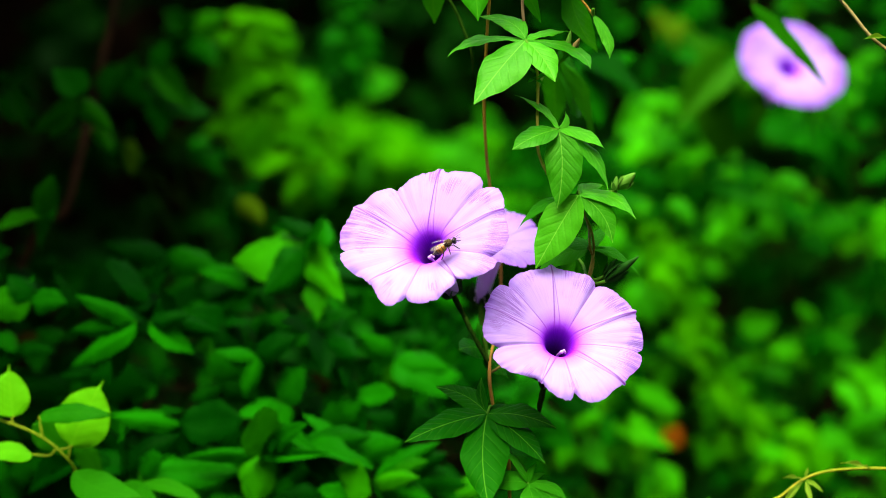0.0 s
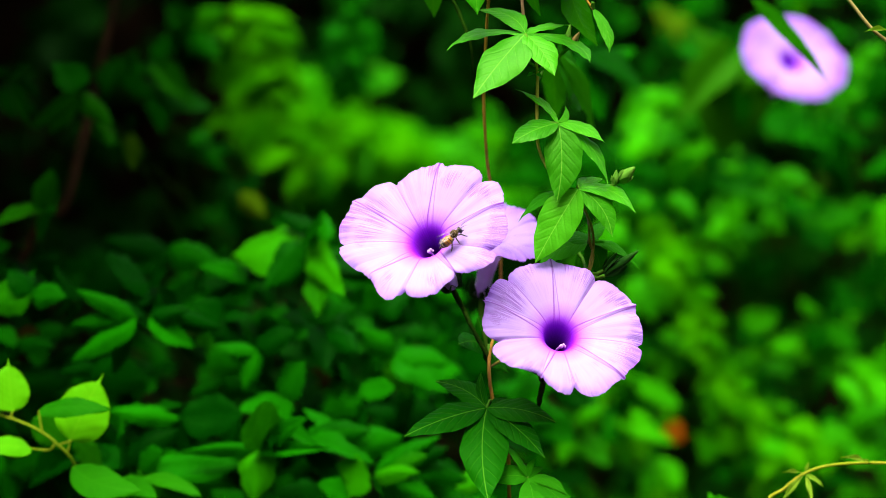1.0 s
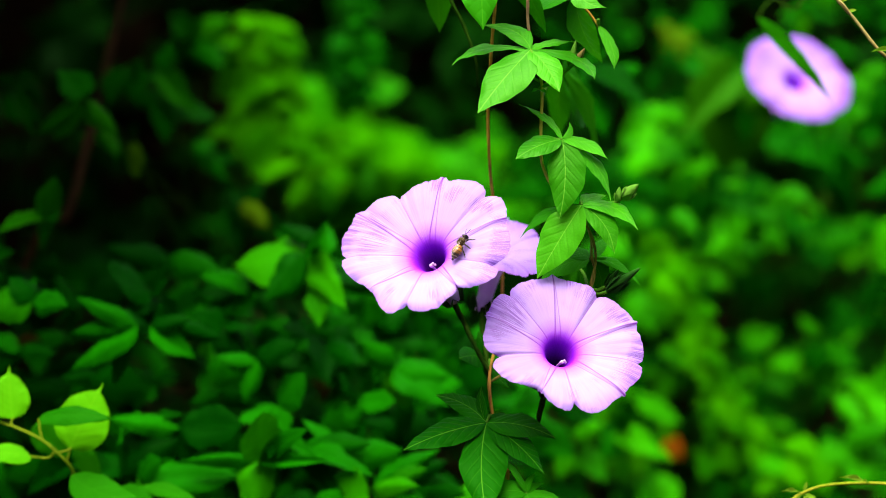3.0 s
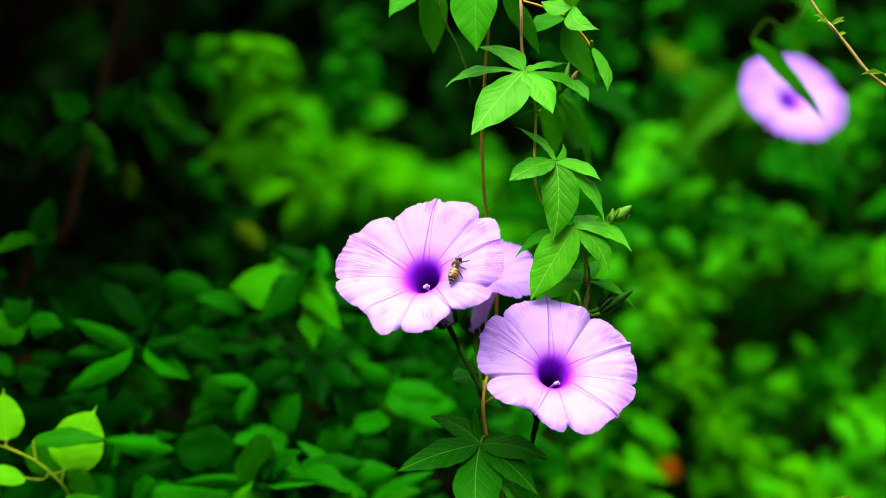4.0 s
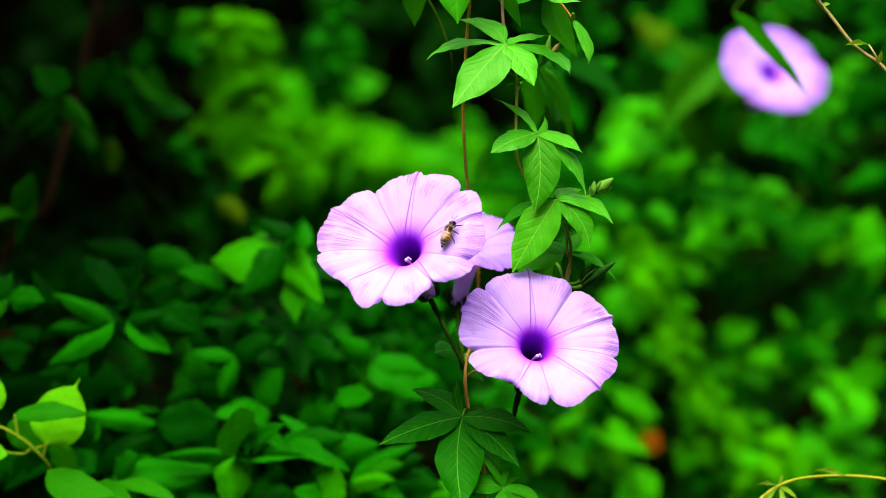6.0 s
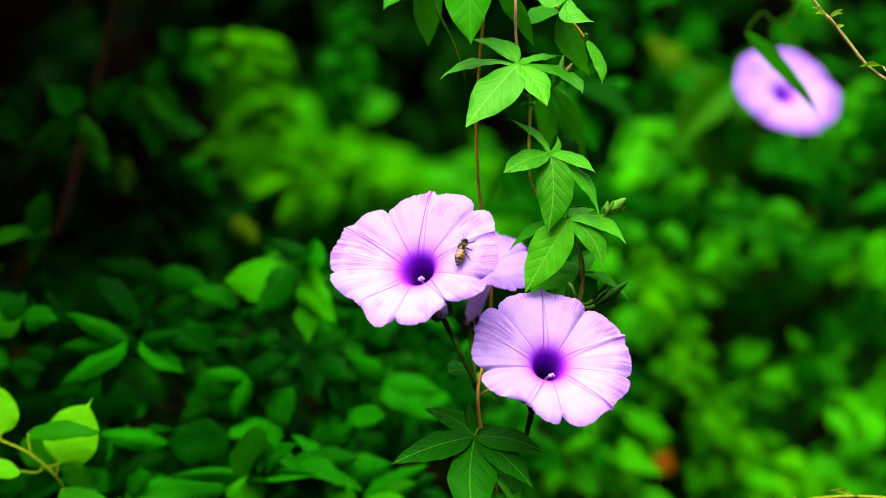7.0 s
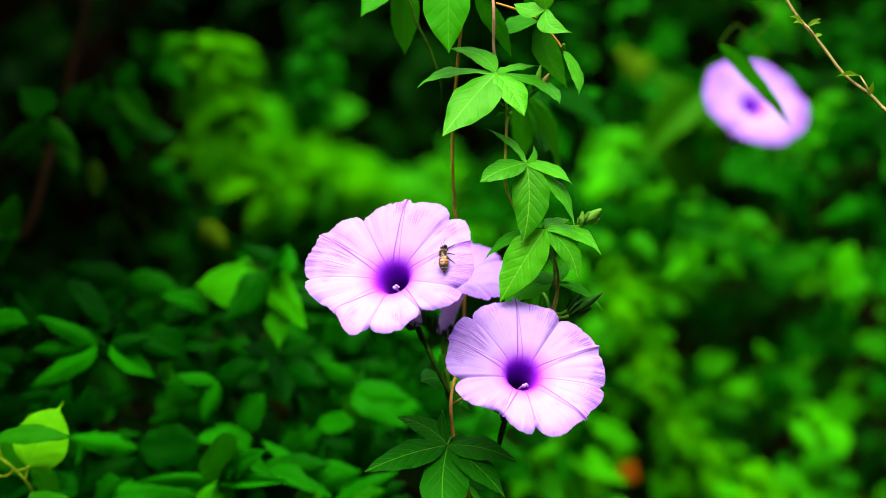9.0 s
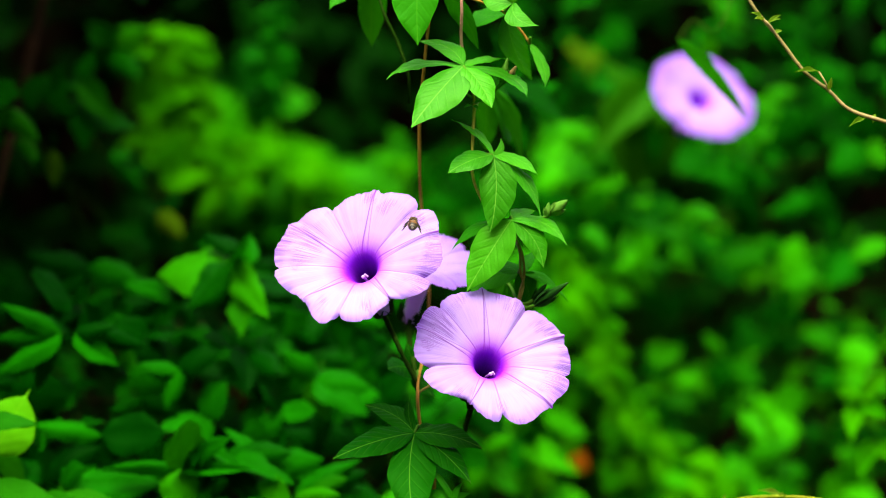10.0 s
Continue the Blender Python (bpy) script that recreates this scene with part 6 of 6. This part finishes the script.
def fur_tufts(name, centre, radii, count, length, seed):
    """Short stiff hairs that stand off a rounded body."""
    rnd = random.Random(seed)
    verts, faces = [], []
    for i in range(count):
        d = Vector((rnd.gauss(0, 1), rnd.gauss(0, 1), rnd.gauss(0.3, 1))).normalized()
        p = Vector(centre) + Vector((d.x * radii[0], d.y * radii[1], d.z * radii[2]))
        t = d.orthogonal().normalized() * 0.00007
        tip = p + (d + Vector((rnd.gauss(0, 0.3), rnd.gauss(-0.2, 0.3), rnd.gauss(0, 0.3)))) * length
        n = len(verts)
        verts += [p - t, p + t, p + d.cross(t), tip]
        faces += [(n, n + 1, n + 3), (n + 1, n + 2, n + 3), (n + 2, n, n + 3)]
    return mesh_of(name, verts, faces, False)


def honey_bee(place):
    bee = thing("bee", place, "honey bee with amber and black striped abdomen, on the flower", "bee")
    mm = 0.001
    scaled = []
    part("thorax", ball("thorax", (0, 0.0012, 0.0004), (2.1 * mm, 2.3 * mm, 1.9 * mm), 0.06), BEE_FUR, bee, None, "furry tawny thorax")
    part("fur", fur_tufts("fur", (0, 0.0012, 0.0004), (2.0 * mm, 2.2 * mm, 1.8 * mm), 260, 0.0007, 4), BEE_PALE, bee)
    head = part("head", ball("head", (0, 0.0044, -0.0003), (1.75 * mm, 1.15 * mm, 1.5 * mm), 0.03), BEE_DARK, bee)
    for s in (-1, 1):
        part("eye", ball("eye", (s * 1.45 * mm, 0.0046, 0.0001), (0.55 * mm, 0.75 * mm, 1.1 * mm)), EYE, head)
        part("antenna", tube("antenna", [(s * 0.5 * mm, 0.0054, 0.0002), (s * 1.0 * mm, 0.0066, 0.0009), (s * 1.7 * mm, 0.0086, 0.0006)], [0.00013, 0.00011], (0, 0, 0), 5, 4), BEE_DARK, head)
    part("fur", fur_tufts("fur", (0, 0.0043, -0.0002), (1.5 * mm, 1.1 * mm, 1.4 * mm), 90, 0.0005, 9), BEE_PALE, head)
    # abdomen: overlapping rings, amber with dark rear edges and pale hair bands
    ring = [(-0.0010, 1.5), (-0.0022, 2.15), (-0.0038, 2.3), (-0.0053, 2.05), (-0.0066, 1.5), (-0.0078, 0.75)]
    mats = [BEE_AMBER, BEE_AMBER, BEE_RUST, BEE_DARK, BEE_DARK]
    abdomen = None
    for i in range(5):
        (y0, r0), (y1, r1) = ring[i], ring[i + 1]
        prof = [(r0 * 0.9, y0 + 0.0003), (r0 * 1.04, y0 - 0.0002), ((r0 + r1) * 0.53, (y0 + y1) / 2), (r1 * 1.05, y1 + 0.0002), (r1 * 0.93, y1 - 0.0001)]
        me = lathe("tergite", [(r * mm, y) for r, y in prof], 20)
        if abdomen is None:
            abdomen = part("abdomen", me, mats[i], bee, PLACED[bee] @ pose(0, 0, 0.0001, 6))
        else:
            part("tergite", me, mats[i], abdomen)
        band = lathe("hair_band", [(r1 * 0.98 * mm, y1 + 0.0004), (r1 * 1.08 * mm, y1 + 0.0003), (r1 * 1.08 * mm, y1 + 0.0001), (r1 * 0.98 * mm, y1)], 20)
        part("dark_band" if i < 3 else "hair_band", band, BEE_DARK if i < 3 else BEE_PALE, abdomen)
    part("sting_tip", ball("sting_tip", (0, -0.0080, 0), (0.65 * mm, 0.9 * mm, 0.6 * mm)), BEE_DARK, abdomen)
    part("fur", fur_tufts("fur", (0, -0.0040, 0), (2.25 * mm, 3.6 * mm, 2.15 * mm), 170, 0.0004, 12), BEE_PALE, abdomen)
    wing = blade("wing", 8, 5, (0.68, 0.75), 0.0, 0.02, 0.01, 2)
    wing.materials.append(WING)
    for s in (-1, 1):
        part("wing", wing, None, bee, PLACED[bee] @ aim((s * 1.4 * mm, 0.0014, 0.0019), (s * 3.9 * mm, -0.0072, 0.0034), (s * 0.4, 0, 1), 0.0031))
        part("wing", wing, None, bee, PLACED[bee] @ aim((s * 1.5 * mm, 0.0004, 0.0018), (s * 4.3 * mm, -0.0046, 0.0026), (s * 0.3, 0, 1), 0.0024))
        for y, reach, back in ((0.0026, 4.0, 0.0030), (0.0010, 4.6, -0.0006), (-0.0004, 4.9, -0.0042)):
            pts = [(s * 1.2 * mm, y, -0.0012), (s * reach * 0.55 * mm, y + back * 0.35, -0.0010), (s * reach * 0.85 * mm, y + back * 0.8, -0.0028), (s * reach * mm, y + back * 1.1, -0.0034)]
            part("leg", tube("leg", pts, [0.00034, 0.00036, 0.0003, 0.00016], (0, 0, 0), 6, 4), BEE_DARK, bee)
    for ob in bee.children_recursive:
        grown = Matrix.Scale(0.88, 4)
        ob.matrix_basis.translation *= 0.88
        if ob.data not in scaled:
            ob.data.transform(grown)
            scaled.append(ob.data)
    return bee


bee = honey_bee(pose(0.00144, 0.96700, 1.20168, 33.2, 29.9, -93.0))


def motions():
    walk(bee, [
        (0, pose(0.00144, 0.96700, 1.20168, 33.2, 29.9, -93.0)),
        (0.5, pose(0.00208, 0.96893, 1.20357, 38.1, 31.0, -91.0)),
        (1, pose(0.00435, 0.96736, 1.20295, 44.0, 22.8, -75.8)),
        (1.5, pose(0.00554, 0.96778, 1.20386, 32.4, 33.4, -90.0)),
        (2, pose(0.00711, 0.96767, 1.20426, 38.5, 29.9, -82.3)),
        (2.5, pose(0.00591, 0.96855, 1.20333, 52.0, 12.4, -64.5)),
        (2.7, pose(0.00672, 0.96950, 1.20541, 55.3, 9.9, -62.0)),
        (3.8, pose(0.00630, 0.97012, 1.20579, 60.8, -3.0, -54.9)),
        (4, pose(0.00720, 0.96885, 1.20487, 60.3, -5.4, -53.7)),
        (4.5, pose(0.00786, 0.96909, 1.20600, 58.2, 3.2, -57.6)),
        (5, pose(0.00856, 0.96887, 1.20658, 56.3, 8.0, -60.3)),
        (5.5, pose(0.00980, 0.96888, 1.20789, 57.8, 5.6, -58.3)),
        (5.7, pose(0.01080, 0.96884, 1.20871, 58.4, 4.8, -57.3)),
        (6.8, pose(0.01334, 0.96755, 1.20927, 62.0, -6.3, -51.6)),
        (7, pose(0.01209, 0.96862, 1.20960, 62.4, -5.9, -51.6)),
        (7.5, pose(0.01371, 0.96735, 1.20938, 66.0, -11.6, -49.9)),
        (8, pose(0.01353, 0.96802, 1.21033, 63.4, -8.9, -50.8)),
        (8.5, pose(0.01353, 0.96805, 1.21023, 73.2, -17.1, -49.2)),
        (9, pose(0.01475, 0.96741, 1.21052, 74.1, -17.6, -49.0)),
        (9.5, pose(0.01448, 0.96791, 1.21104, 68.9, -13.0, -49.8)),
        (9.6, pose(0.01049, 0.96860, 1.20804, 63.1, -9.1, -51.7)),
        (9.7, pose(0.00946, 0.96562, 1.20875, 50.1, 18.6, -67.5)),
        (9.8, pose(0.01265, 0.95949, 1.21050, 42.6, 25.8, -74.9)),
        (9.9, pose(0.01510, 0.95480, 1.21596, 40.6, 18.8, -23.2)),
        (10, pose(0.01429, 0.95287, 1.22015, 18.6, 7.2, -0.8)),
    ])
    # the far flower and the thin twig sway in the breeze
    rest = PLACED[F4]
    walk(F4, [(t, Matrix.Translation((x, 0, z)) @ rest) for t, x, z in (
        (0, 0.0000, 0.0000), (0.5, -0.0002, -0.0001), (1, 0.0003, 0.0008), (1.5, -0.0003, -0.0002), (2, -0.0020, -0.0010), (2.5, 0.0002, -0.0012), (4, 0.0005, 0.0008), (4.5, 0.0009, -0.0001), (5, 0.0011, 0.0017), (5.5, -0.0001, 0.0014), (7, 0.0000, 0.0013), (7.5, -0.0007, -0.0007), (8, 0.0008, -0.0004), (8.5, -0.0001, 0.0006), (9, -0.0010, 0.0011), (9.5, -0.0025, 0.0017), (10, -0.0050, 0.0008))])
    walk(twig, [(t, pose(0.36 + x, 1.05, z)) for t, x, z in (
        (0, -0.0010, -0.0010), (0.5, 0.0002, -0.0005), (1, -0.0005, -0.0005), (1.5, 0.0002, 0.0007), (2, -0.0012, -0.0020), (2.5, 0.0005, 0.0000), (4, -0.0012, -0.0007), (4.5, 0.0005, 0.0005), (5, -0.0007, -0.0002), (5.5, -0.0005, -0.0002), (7, 0.0005, -0.0007), (7.5, -0.0064, -0.0022), (8, 0.0010, -0.0010), (8.5, -0.0012, -0.0037), (9, 0.0010, 0.0015), (9.5, -0.0032, -0.0035), (10, 0.0000, 0.0010))])


motions()
